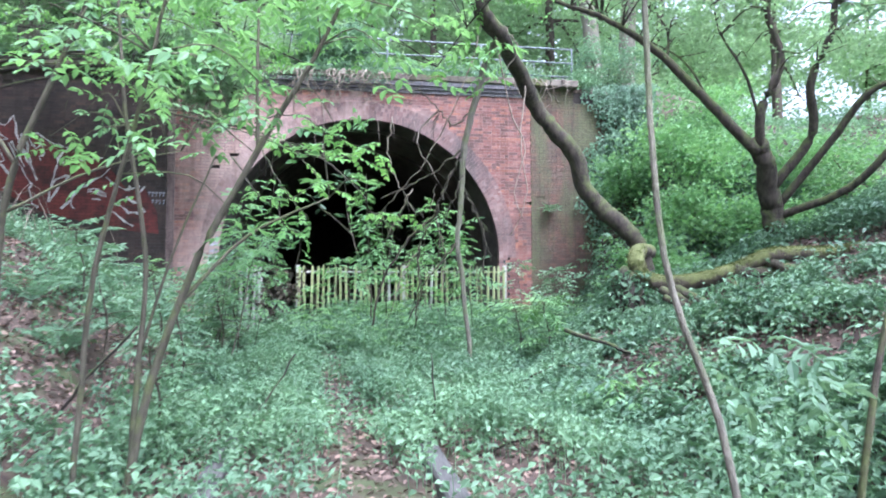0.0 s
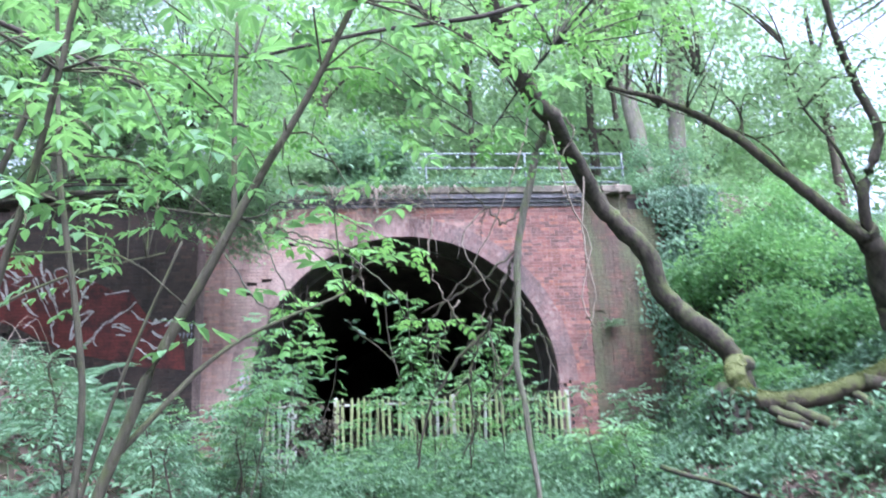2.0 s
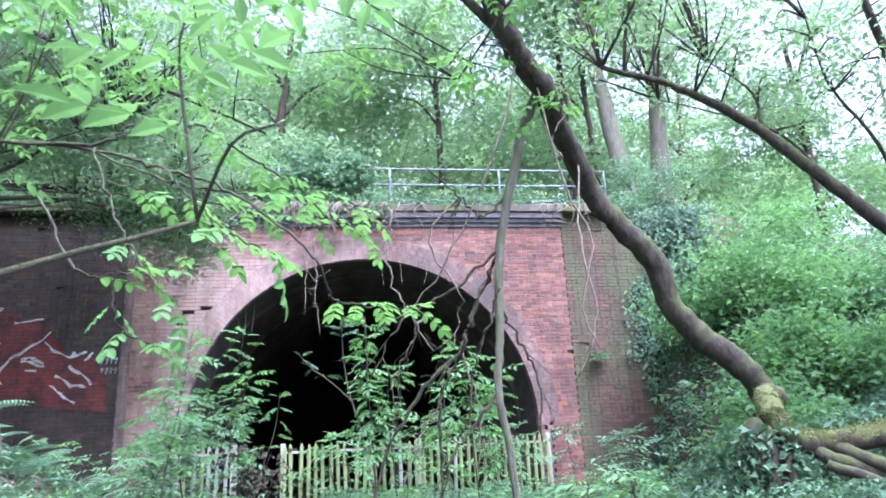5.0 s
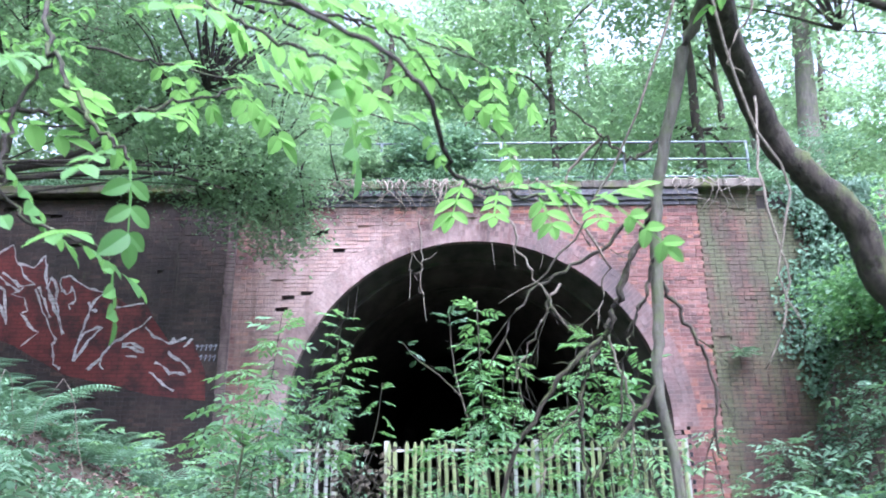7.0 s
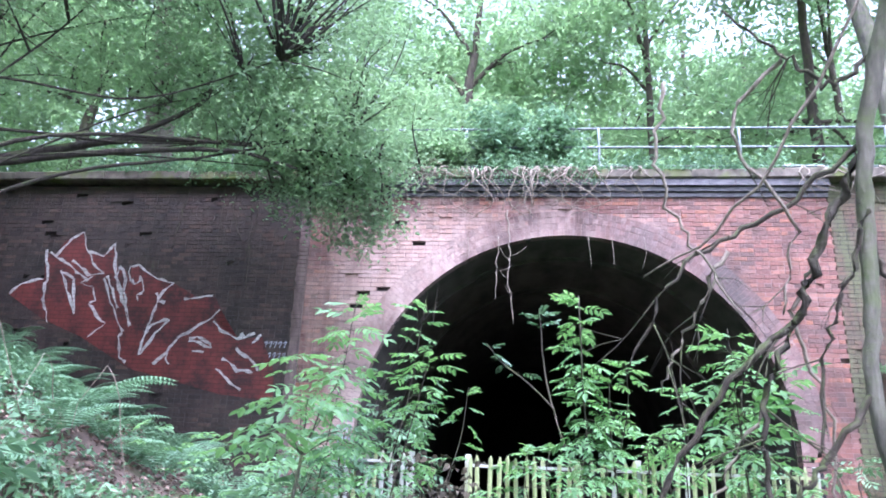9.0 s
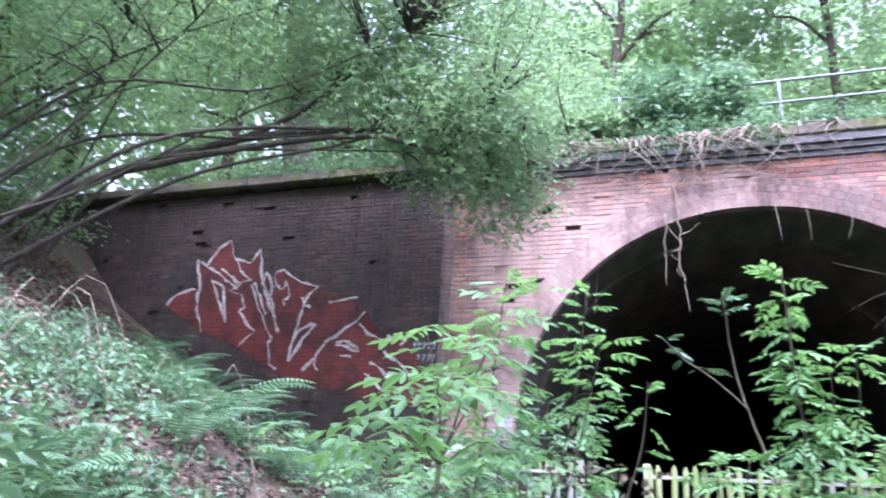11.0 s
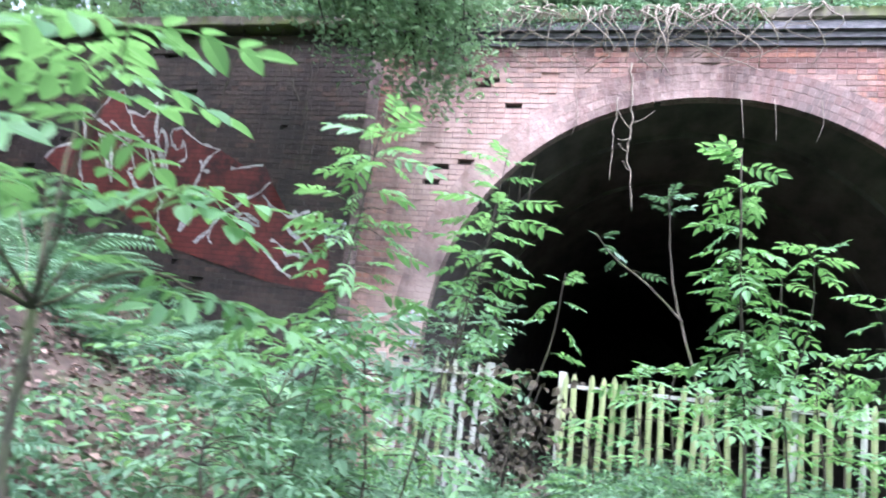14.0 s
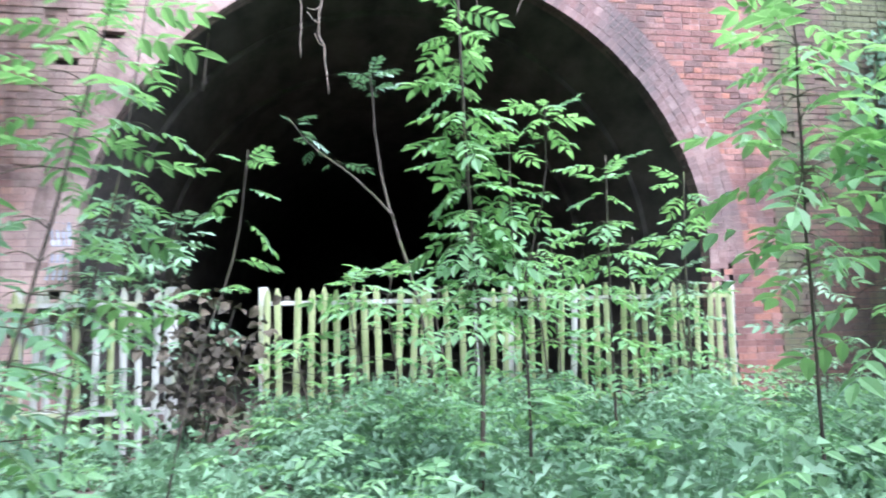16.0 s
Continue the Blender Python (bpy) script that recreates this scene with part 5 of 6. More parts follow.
spreading_elder(71, (-2.3, 10.9, 0.3), (-1.98, 10.65, 1.7), [(-2.1, 10.8, 2.22), (-1.72, 10.45, 2.12), (-1.8, 10.05, 1.94), (-1.95, 9.95, 1.82), (-2.25, 10.9, 2.0), (-1.85, 10.85, 1.98), (-2.1, 10.3, 1.75), (-1.7, 10.8, 1.75)], 0.155, "elder with broad drooping leaflets close to the path")
spreading_elder(72, (-2.8, 13.2, 0.4), (-2.6, 12.9, 1.4), [(-2.3, 12.7, 1.75), (-2.7, 12.5, 1.65), (-2.85, 13.0, 1.75), (-2.5, 13.3, 1.85), (-2.2, 13.1, 1.5), (-2.6, 12.7, 1.25)], 0.18, "low elder with broad drooping leaflets beside the bank")
leafy_sapling("dark_sapling", 74, [(0.22, 15.62, 1.5), (0.38, 15.45, 2.3), (0.36, 15.3, 2.86)], 0.008, 0.2, 4, "thin side shoot with a leaf tuft at its top", M_ASH, per=4, start=0.8, out=0.2)
for k, (x, y, h, n) in enumerate(((-3.0, 18.98, 2.7, 10), (-3.5, 16.2, 1.5, 8), (-2.55, 19.0, 2.5, 10), (3.6, 17.2, 1.9, 8), (4.4, 16.6, 1.8, 8), (4.0, 15.6, 1.7, 8), (3.2, 13.3, 1.5, 7), (1.0, 17.6, 2.2, 7), (0.5, 18.4, 2.4, 8), (1.4, 18.4, 2.3, 8), (-0.4, 17.5, 1.9, 6), (2.3, 18.4, 2.3, 8), (2.9, 18.5, 2.0, 7), (-3.2, 15.4, 1.9, 9), (4.9, 15.2, 2.0, 8), (-2.5, 8.6, 1.3, 8), (-3.0, 7.6, 1.3, 8), (-2.9, 9.4, 1.2, 7), (-3.6, 8.9, 1.1, 8), (-2.6, 12.4, 1.3, 7), (-2.4, 7.0, 1.1, 6), (-1.2, 17.9, 1.3, 6), (2.5, 11.6, 1.2, 8), (2.0, 7.6, 0.5, 4), (0.1, 17.9, 1.85, 6), (-0.7, 18.2, 1.9, 6), (2.2, 12.2, 1.2, 7), (-2.75, 13.2, 1.3, 9), (-2.6, 14.3, 2.0, 11), (-3.0, 14.7, 1.7, 10), (-2.4, 12.7, 1.2, 8), (-3.35, 18.97, 2.2, 10))):
    z = g(x, y)
    leafy_sapling("shrub", 80 + k, [(x, y, z), (x + 0.05, y, z + h * 0.4), (x - 0.04, y, z + h * 0.75), (x, y, z + h - 0.15)], 0.014, 0.18 if x < -2 and y < 13 else 0.26, n, "leafy young shrub growing through the fence line" if y > 17 else "leafy young shrub on the cutting floor", M_HERB if x > 2.5 or x < -2 else M_ASH, pairs=3, leaflet=0.46, per=6, start=0.2, out=1.0, category="shrub")

# overhead sprays of young compound leaves crossing the way
spray = thing("overhanging_branch", (-1.9, 7.3, 2.9), "thin dark branches with bright young compound leaves overhead", "branch")
rng = np.random.default_rng(91)


def leafy_twig(pts, r, first, step, size, hang=-0.12):
    """A thin dark twig with broad pinnate leaves in pairs from the share first onward."""
    b = Buf()
    n = 8 * len(pts)
    c = tube(b, pts, r, 0.003, n, 6, 0.005, rng)
    twig = under(part("twig", b, M_DARKBARK, smooth=True), spray)
    P, D, lv = [], [], Buf()
    u = first
    while u < 1.0:
        k = min(int(u * (n - 1)), n - 2)
        d = unit(c[k + 1] - c[max(k - 1, 0)])
        for s in (-1, 1):
            if rng.random() < 0.85:
                P.append(c[k]), D.append(unit(d * 0.55 + s * unit(np.cross(d, [0, 0, 1])) * 0.85 + [0, 0, hang + rng.normal(0, 0.12)]))
        u += step
    P.append(c[-1]), D.append(unit(c[-1] - c[-3] + [0, 0, hang * 0.5]))
    P, D = np.array(P), np.array(D)
    tips = P + D * size
    mid = interp(tips[:, 1], [0, 3, 6, 8.5, 11, 12], [-0.98, -0.7, -0.62, -1.1, -1.02, -1.0])
    ok = (tips[:, 2] > 2.0) | (np.abs(tips[:, 0] - mid) > 0.3)
    pinnate(lv, rng, P[ok], D[ok], size * rng.uniform(0.75, 1.15, ok.sum()), 3, 0.4, 0.6, 0.15, oval=True)
    tagged(part("leaf_spray", lv, M_BRIGHT, twig), kind="stuff")


leafy_twig([(-2.6, 7.6, 3.2), (-1.67, 7.2, 2.96), (-1.31, 7.1, 2.83), (-1.01, 7.0, 2.69), (-0.67, 6.78, 2.36), (-0.6, 6.9, 2.22), (-0.46, 7.0, 2.2), (-0.24, 7.05, 2.19)], 0.009, 0.76, 0.07, 0.135, -0.06)
leafy_twig([(-2.6, 7.6, 3.2), (-1.68, 7.2, 2.98), (-1.47, 7.2, 3.08), (-1.21, 7.3, 3.12), (-1.0, 7.4, 3.02), (-0.81, 7.5, 2.94), (-0.43, 7.6, 2.83)], 0.009, 0.45, 0.09, 0.16)
leafy_twig([(-1.62, 7.16, 2.94), (-1.45, 6.9, 2.6), (-1.33, 6.75, 2.39), (-1.2, 6.67, 2.22), (-1.12, 6.65, 2.14)], 0.006, 0.5, 0.2, 0.12)
leafy_twig([(-1.33, 6.75, 2.39), (-1.36, 6.7, 2.2), (-1.3, 6.67, 2.06), (-1.14, 6.65, 1.99)], 0.004, 0.45, 0.22, 0.12)
leafy_twig([(-1.67, 7.2, 2.96), (-1.25, 7.05, 2.75), (-0.95, 7.1, 2.72), (-0.75, 7.3, 2.77), (-0.6, 7.6, 2.76), (-0.39, 8.0, 2.77)], 0.006, 0.4, 0.15, 0.15)
leafy_twig([(-1.8, 7.1, 2.7), (-1.5, 6.75, 2.3), (-1.36, 6.8, 2.3), (-1.2, 6.9, 2.36), (-1.07, 7.05, 2.48)], 0.006, 0.35, 0.17, 0.14)
leafy_twig([(-1.31, 7.1, 2.83), (-1.15, 6.85, 2.62), (-0.95, 6.72, 2.42), (-0.8, 6.7, 2.34)], 0.005, 0.3, 0.16, 0.16)
leafy_twig([(-1.9, 7.9, 3.1), (-1.5, 7.9, 3.0), (-1.1, 8.0, 2.95), (-0.7, 8.2, 2.9)], 0.006, 0.2, 0.12, 0.18)

# sycamore-like curtain of leaves hanging above the first stretch
tree("canopy_branch", 92, [([(2.6, 7.4, 5.6), (1.2, 7.2, 5.0), (0.2, 7.0, 4.5), (-0.8, 6.8, 4.2), (-1.6, 6.9, 4.05)], 0.03, 0.01), ([(1.2, 7.2, 5.0), (0.6, 7.8, 4.4), (0.2, 8.2, 3.9)], 0.015, 0.006), ([(-4.5, 9.0, 5.5), (-3.2, 9.4, 5.0), (-2.2, 9.8, 4.7), (-1.2, 10.2, 4.4)], 0.03, 0.01)],
     [((0.0, 7.6, 4.75), (1.4, 0.9, 0.5), 22, 7, 0.18), ((-1.6, 8.2, 4.5), (1.4, 1.0, 0.5), 26, 9, 0.18), ((0.5, 8.2, 3.95), (0.5, 0.4, 0.3), 5, 4, 0.12), ((-3.2, 8.2, 4.4), (1.2, 1.2, 0.7), 14, 7, 0.2), ((1.6, 8.6, 5.6), (1.2, 1.0, 0.6), 22, 9, 0.2)], M_BRIGHT, M_DARKBARK, 0.1, "hanging branch of bright translucent leaves", "branch", twigs=40, compound=0.2)

# a tall pale tree leaning out over the wing wall
tree("leaning_pale_tree", 34, [([(-8.6, 20.6, 6.5), (-8.1, 19.6, 8.4), (-7.2, 17.6, 10.5), (-6.5, 16.2, 12.8), (-6.2, 15.6, 15)], 0.32, 0.16), ([(-7.4, 18.1, 10.0), (-6.4, 17.8, 11.6), (-5.6, 17.4, 13.6)], 0.14, 0.06)],
     [((-6.4, 16.4, 14.5), (3.0, 2.6, 1.6), 90, 50, 0.35)], M_CANOPY, M_GREYBARK, 0.16, "tall pale-barked tree leaning out over the wing wall", twigs=12)

# ---- woods on the land above and behind ----
def wood_tree(seed, x, y, h, spread_r, leaves, trunk_r, leaf=0.22, name="woodland_tree", mat=M_CANOPY, bark=M_BARK, crown_from=0.3):
    rng = np.random.default_rng(seed)
    z = g(x, y) - 0.1
    lx, ly = rng.normal(0, 0.5, 2)
    pts = [(x, y, z), (x + lx * 0.3, y + ly * 0.3, z + h * 0.3), (x + lx * 0.7, y + ly * 0.7, z + h * 0.6), (x + lx, y + ly, z + h * 0.9)]
    stems = [(pts, trunk_r, trunk_r * 0.3)]
    blobs = []
    for k in range(6):
        u = rng.uniform(crown_from, 0.95)
        a = rng.uniform(0, 2 * math.pi)
        r = spread_r * rng.uniform(0.35, 0.8) * (1.2 - 0.5 * u)
        c = (x + lx * u + r * math.cos(a), y + ly * u + r * math.sin(a), z + h * u)
        s = np.array(pts[1]) + (np.array(pts[3]) - np.array(pts[1])) * max(u - 0.3, 0.05)
        stems.append(([tuple(s), tuple((s + np.array(c)) / 2 + [0, 0, 0.3]), c], trunk_r * 0.35, 0.02))
        n = int(leaves / 6 / 40)
        blobs.append((c, (spread_r * 0.62, spread_r * 0.62, h * 0.15), max(n, 4), 40, 0.38))
    return tree(name, seed, stems, blobs, mat, bark, leaf, "tall leafy woodland tree on the bank above the tunnel" if y > 19 else "leafy woodland tree on the cutting bank", twigs=5, group="woodland trees", spread=1.1)


rng = np.random.default_rng(300)
WOODS = [(7.0, 25, 11), (3.6, 33, 13), (8, 34, 13), (15.5, 35, 13), (-9.5, 24, 9), (-6.0, 27, 10), (-3.0, 24.5, 8), (-0.5, 29, 11), (2.6, 25, 9), (5.0, 30, 11), (-13, 29, 11), (-17, 24, 10), (9.5, 27, 11), (13, 31, 12), (17, 27, 11), (-2, 36, 13), (4, 38, 13), (-9, 37, 13), (11, 40, 13), (20, 38, 13), (-16, 39, 13), (27, 34, 13), (-24, 34, 13), (24, 24, 12),
         (-15.5, 16, 9), (-14, 11, 9), (-13, 6, 9), (-18, 20, 10), (30, 27, 13), (-12.5, 18.2, 8), (-20, 14, 10), (-11.5, 21.5, 9)]
for k, (x, y, h) in enumerate(WOODS):
    far = y > 33 or abs(x) > 19
    wood_tree(400 + k, x + rng.normal(0, 0.4), y, h, 3.0 if not far else 4.2, 8200 if not far else 7600, rng.uniform(0.13, 0.24), 0.2 if not far else 0.32, crown_from=0.12 if far else 0.2)
for k, (x, y) in enumerate(((7.4, 21.8), (8.3, 21.9))):
    wood_tree(450 + k, x, y, 11, 2.6, 5000, 0.3, 0.2, bark=M_GREYBARK, crown_from=0.45)
# unseen trees behind the start, added to close the place and shade it
for k, (x, y, h) in enumerate(((-7, -7, 9), (6, -6, 9), (9, 2, 10), (-9, 1, 9), (0, -12, 11))):
    wood_tree(470 + k, x, y, h, 3.4, 5000, 0.18, 0.26, crown_from=0.35)

for k, (x, y, h) in enumerate(((-9.6, 10.2, 7.5), (-11.2, 12.6, 8), (-8.8, 7.2, 7), (-11.8, 8.6, 8))):
    wood_tree(480 + k, x, y, h, 2.9, 5600, 0.11, 0.14, bark=M_DARKBARK, crown_from=0.3)
# meadow beyond the bank
mx, my = np.meshgrid(np.linspace(15, 120, 40), np.linspace(9, 150, 50))
ii, jj = np.meshgrid(np.arange(49), np.arange(39), indexing="ij")
tagged(part("meadow", Buf().add(np.stack([mx, my, ground_height(mx, my) + 0.06], -1).reshape(-1, 3), q=np.stack([ii * 40 + jj, ii * 40 + jj + 1, (ii + 1) * 40 + jj + 1, (ii + 1) * 40 + jj], -1).reshape(-1, 4)), M_MEADOW, smooth=True), "bright open meadow beyond the wooded bank", "meadow", kind="structure")

# bushes along the top of the wall
def bush(name, seed, centre, radii, clumps, each, leaf, mat, label, size=0.16):
    x, y, z = centre
    stems = [([(x + dx, y, g(x, y) - 0.05), (x + dx * 2, y, (z + g(x, y)) / 2), (x + dx * 3, y - 0.05, z)], 0.018, 0.006) for dx in (-0.12, 0.02, 0.15)]
    return tree(name, seed, stems, [(centre, radii, clumps, each, size)], mat, M_BARK, leaf, label, "bush", twigs=10, group="bushes")


for k, (x, y, r) in enumerate(((-10.8, 16.2, 1.0), (-12.3, 14.5, 1.2), (-11.0, 12.6, 1.0), (-9.6, 11.4, 0.9), (-13.2, 17.4, 1.2), (-9.4, 13.0, 0.8))):
    bush("bush", 550 + k, (x, y, g(x, y) + r * 0.7), (r, r, r * 0.8), 46, 50, 0.09, M_WILLOW, "leafy bush high on the bank", 0.24)
bush("bush", 500, (-0.75, 19.6, 7.6), (1.25, 0.5, 0.75), 85, 50, 0.135, M_HERB, "dense evergreen bush growing over the railing")
bush("bush", 501, (-2.5, 19.5, 7.3), (1.0, 0.4, 0.5), 60, 60, 0.11, M_WILLOW, "light leafy bush behind the railing")
bush("bush", 502, (-4.6, 19.6, 7.3), (1.3, 0.5, 0.6), 70, 60, 0.09, M_WILLOW, "leafy bush at the end of the railing")
bush("bush", 503, (6.9, 19.9, 7.4), (1.3, 0.8, 0.8), 60, 60, 0.09, M_HERB, "leafy bush on the corner of the wall")
for k, (x, y, r) in enumerate(((6.6, 17.6, 0.9), (7.3, 16.6, 1.1), (7.8, 15.2, 1.1), (8.6, 17.4, 1.3), (6.4, 14.2, 0.8), (9.2, 14.0, 1.2), (7.2, 13.0, 0.8), (4.9, 12.6, 0.7))):
    bush("bush", 530 + k, (x, y, g(x, y) + r * 0.6), (r, r, r * 0.7), 60, 48, 0.12, M_ASH, "pale leafy bush on the steep bank", 0.24)
for k, (x, y) in enumerate(((-12, 21.5), (-9, 22), (-6.5, 22.3), (-1, 22.8), (2, 22.4), (4.6, 22.8), (10, 23), (13, 24))):
    bush("bush", 510 + k, (x, y, g(x, y) + 0.9), (1.7, 0.9, 0.9), 50, 55, 0.13, M_CANOPY, "undergrowth bush at the wood's edge", 0.25)


# ---- low growth ----
def place(rng, x0, x1, y0, y1, n, keep=None):
    p = np.stack([rng.uniform(x0, x1, n), rng.uniform(y0, y1, n)], 1)
    p = p[p[:, 1] < 18.9]
    if keep is not None:
        p = p[keep(p[:, 0], p[:, 1], rng)]
    return np.column_stack([p, ground_height(p[:, 0], p[:, 1])])


def trail(x, y):
    return np.abs(x - interp(y, [3, 7, 10, 14, 18.7], [-0.6, -0.7, -0.85, -0.9, -2.0]))


def herb_keep(x, y, rng):
    litter = (y < 6.4) & (x > -2.3) & (x < 0.9)
    bare = (x < -2.6) & (patchy(x, y) + 0.35 * patchy(y + 3.1, x, 2.7) > 0.62)
    bare2 = (x < -7.0) & (y > 13.4 + 0.6 * np.sin(2.1 * x))
    gaps = (x > 2.3) & (x < 6.6) & (y > 6.0) & (y < 11.0) & (patchy(x, y, 2.3) < 0.72)
    odds = np.where(gaps, 0.1, 1.0) * np.where(litter, 0.24, 1.0) * np.where(trail(x, y) < 0.22, 0.15, 1.0) * np.where(bare, 0.12, 1.0) * np.where(bare2, 0.1, 1.0)
    return rng.random(len(x)) < odds


def herb_layer(name, seed, area, count, leaf, height, mat, label, aspect=0.6):
    rng = np.random.default_rng(seed)
    p = place(rng, *area, count, herb_keep)
    b = Buf()
    hgt = height * (0.35 + 0.9 * patchy(p[:, 0], p[:, 1], 1.9))
    for k in range(7):
        q = p + rng.normal(0, 0.055, p.shape) * [1, 1, 0]
        q[:, 2] += hgt * (0.25 + 0.75 * (k + rng.random(len(p))) / 7)
        mid = interp(q[:, 1], [0, 3, 6, 8.5, 11, 12], [-0.98, -0.7, -0.62, -1.1, -1.02, -1.0])
        q = q[~((np.abs(q[:, 0] - mid) < 0.5) & (q[:, 1] < 11.8) & (q[:, 2] > 0.75))]
        scatter_leaves(b, rng, q, leaf, 0.5, 0.22, aspect)
    st = p[rng.random(len(p)) < 0.5]
    n = len(st)
    top = st + np.column_stack([rng.normal(0, 0.05, (n, 2)), (height * (0.35 + 0.9 * patchy(st[:, 0], st[:, 1], 1.9)))])
    w = np.array([0.0022, 0, 0])
    k = np.arange(n)[:, None] * 4
    b.add(np.stack([st - w, st + w, top + w, top - w], 1).reshape(-1, 3), q=k + [0, 1, 2, 3])
    return tagged(part(name, b, mat), label, "undergrowth", kind="stuff")


herb_layer("undergrowth", 601, (-2.6, 5.2, 3.0, 18.6), 18000, 0.07, 0.45, M_HERB, "knee-high carpet of nettles and soft-leaved herbs")
herb_layer("undergrowth", 602, (-9.5, -2.2, 5.0, 18.8), 5200, 0.075, 0.36, M_HERB, "bramble and ground ivy trailing over the bank")
# darker leaves among the bank's herbs put shade into their colour
herb_layer("undergrowth", 607, (-9.5, -2.2, 5.0, 18.8), 6800, 0.065, 0.3, M_IVY, "darker-leaved herbs mixed in for shade over the bank")
herb_layer("undergrowth", 603, (1.8, 9.5, 4.0, 18.8), 13500, 0.09, 0.42, M_IVY, "thick herbs and ivy covering the bank")
herb_layer("undergrowth", 606, (-1.9, 5.0, 12.5, 18.65), 5200, 0.082, 0.74, M_HERB, "tall nettles standing against the palisade fence")
herb_layer("undergrowth", 604, (-12, 12, -4.0, 4.0), 5000, 0.08, 0.35, M_HERB, "low herbs on the floor of the cutting")
herb_layer("undergrowth", 605, (8.0, 20.0, 8.0, 18.8), 6000, 0.1, 0.35, M_HERB, "tall weeds on the upper bank")

rng = np.random.default_rng(640)
b = Buf()
p = place(rng, 1.3, 4.4, 3.6, 7.8, 150)
p[:, 2] += 0.3 + 0.3 * rng.random(len(p))
yaw = rng.uniform(0, 2 * math.pi, len(p))
pinnate(b, rng, p, np.stack([np.cos(yaw), np.sin(yaw), rng.normal(0.25, 0.15, len(p))], 1), rng.uniform(0.13, 0.22, len(p)), 2, 0.5, 0.55, 0.3)
tagged(part("broad_leaved_herbs", b, M_IVY), "broad dark-leaved herbs at the foot of the bank", "undergrowth", kind="stuff")
b = Buf()
p = place(rng, -4.0, 4.8, 12.4, 18.4, 1300, lambda x, y, r: (np.abs(x + 2.0) > 0.5))
p[:, 2] += 0.25 + 0.65 * rng.random(len(p))
yaw = rng.uniform(0, 2 * math.pi, len(p))
pinnate(b, rng, p, np.stack([np.cos(yaw), np.sin(yaw), rng.normal(0.25, 0.15, len(p))], 1), rng.uniform(0.12, 0.25, len(p)), 3, 0.4, 0.5, 0.3)
tagged(part("broad_leaved_herbs", b, M_ASH), "broad-leaved herbs standing among the nettles", "undergrowth", kind="stuff")


def fern(seed, x, y, size, count):
    """A shuttlecock of arching fronds with tapering pinnae."""
    rng = np.random.default_rng(seed)
    z = g(x, y)
    t = thing("fern", (x, y, z), "arching green fern on the earth bank", "fern", "ferns on the bank")
    for k in range(count):
        b = Buf()
        a = 2 * math.pi * k / count + rng.normal(0, 0.25)
        ln = size * rng.uniform(0.75, 1.15)
        u = np.linspace(0, 1, 25)
        out = np.array([math.cos(a), math.sin(a), 0])
        c = np.array([x, y, z]) + out * (ln * 0.8 * u ** 1.15)[:, None] + np.array([0, 0, 1]) * (ln * (0.95 * u - 0.62 * u * u))[:, None]
        d = unit(np.gradient(c, axis=0))
        side = unit(np.cross(d, [0, 0, 1]))
        nn = np.cross(side, d)
        i = np.arange(3, 25)
        for s in (-1, 1):
            wl2 = ln * 0.2 * np.sin(np.pi * np.clip(0.12 + 0.88 * u[i], 0, 1)) ** 0.8
            blades(b, c[i], unit(side[i] * s + d[i] * 0.35 - nn[i] * 0.12), nn[i], wl2, 0.0125 * ln / 0.6, 0.1, 0.2, True)
        tube(b, c[::3], 0.004, 0.002, 0, 4)
        under(part("frond", b, M_FERN), t)


for k, (x, y, s, n) in enumerate(((-5.0, 13.2, 0.8, 9), (-5.6, 14.4, 0.9, 10), (-4.7, 14.6, 0.75, 9), (-4.3, 15.5, 0.8, 9), (-6.3, 15.6, 0.8, 9), (-5.3, 16.4, 0.85, 10), (-6.9, 16.9, 0.7, 8), (-4.7, 17.4, 0.7, 8), (-7.6, 16.2, 0.7, 8), (-4.35, 11.15, 0.55, 7), (-3.5, 11.9, 0.6, 8), (-3.1, 13.0, 0.6, 8), (-3.4, 9.7, 0.5, 7), (-3.9, 8.4, 0.6, 8), (4.6, 11.9, 0.7, 8), (5.2, 12.4, 0.6, 8), (-3.3, 7.6, 0.6, 8), (-6.0, 17.6, 0.7, 8), (-4.12, 10.84, 0.55, 8), (-4.04, 11.02, 0.45, 8), (-8.16, 16.20, 0.60, 8), (-8.26, 17.09, 0.60, 8), (-7.28, 16.69, 0.65, 8), (-8.55, 18.35, 0.65, 8), (-7.92, 18.35, 0.65, 8), (-7.24, 18.35, 0.60, 8), (-5.17, 14.28, 0.60, 8), (-6.08, 14.22, 0.50, 8), (-7.35, 15.82, 0.60, 8), (-9.51, 18.35, 0.60, 8), (-8.65, 18.35, 0.60, 8), (-7.29, 18.35, 0.50, 8))):
    fern(700 + k, x, y, s * 1.3, n)
wf = thing("wall_fern", (4.92, 19.05, 3.3), "small fern rooted in a joint of the pilaster", "fern")
rng = np.random.default_rng(77)
b = Buf()
n = 26
a = rng.uniform(0, 2 * math.pi, n)
pinnate(b, rng, np.tile([4.92, 19.06, 3.32], (n, 1)), np.stack([np.cos(a), -np.abs(np.sin(a)) - 0.2, rng.uniform(0.1, 1.1, n)], 1), 0.3, 6, 0.2, 0.35, 0.5, False)
under(part("fronds", b, M_FERN), wf)

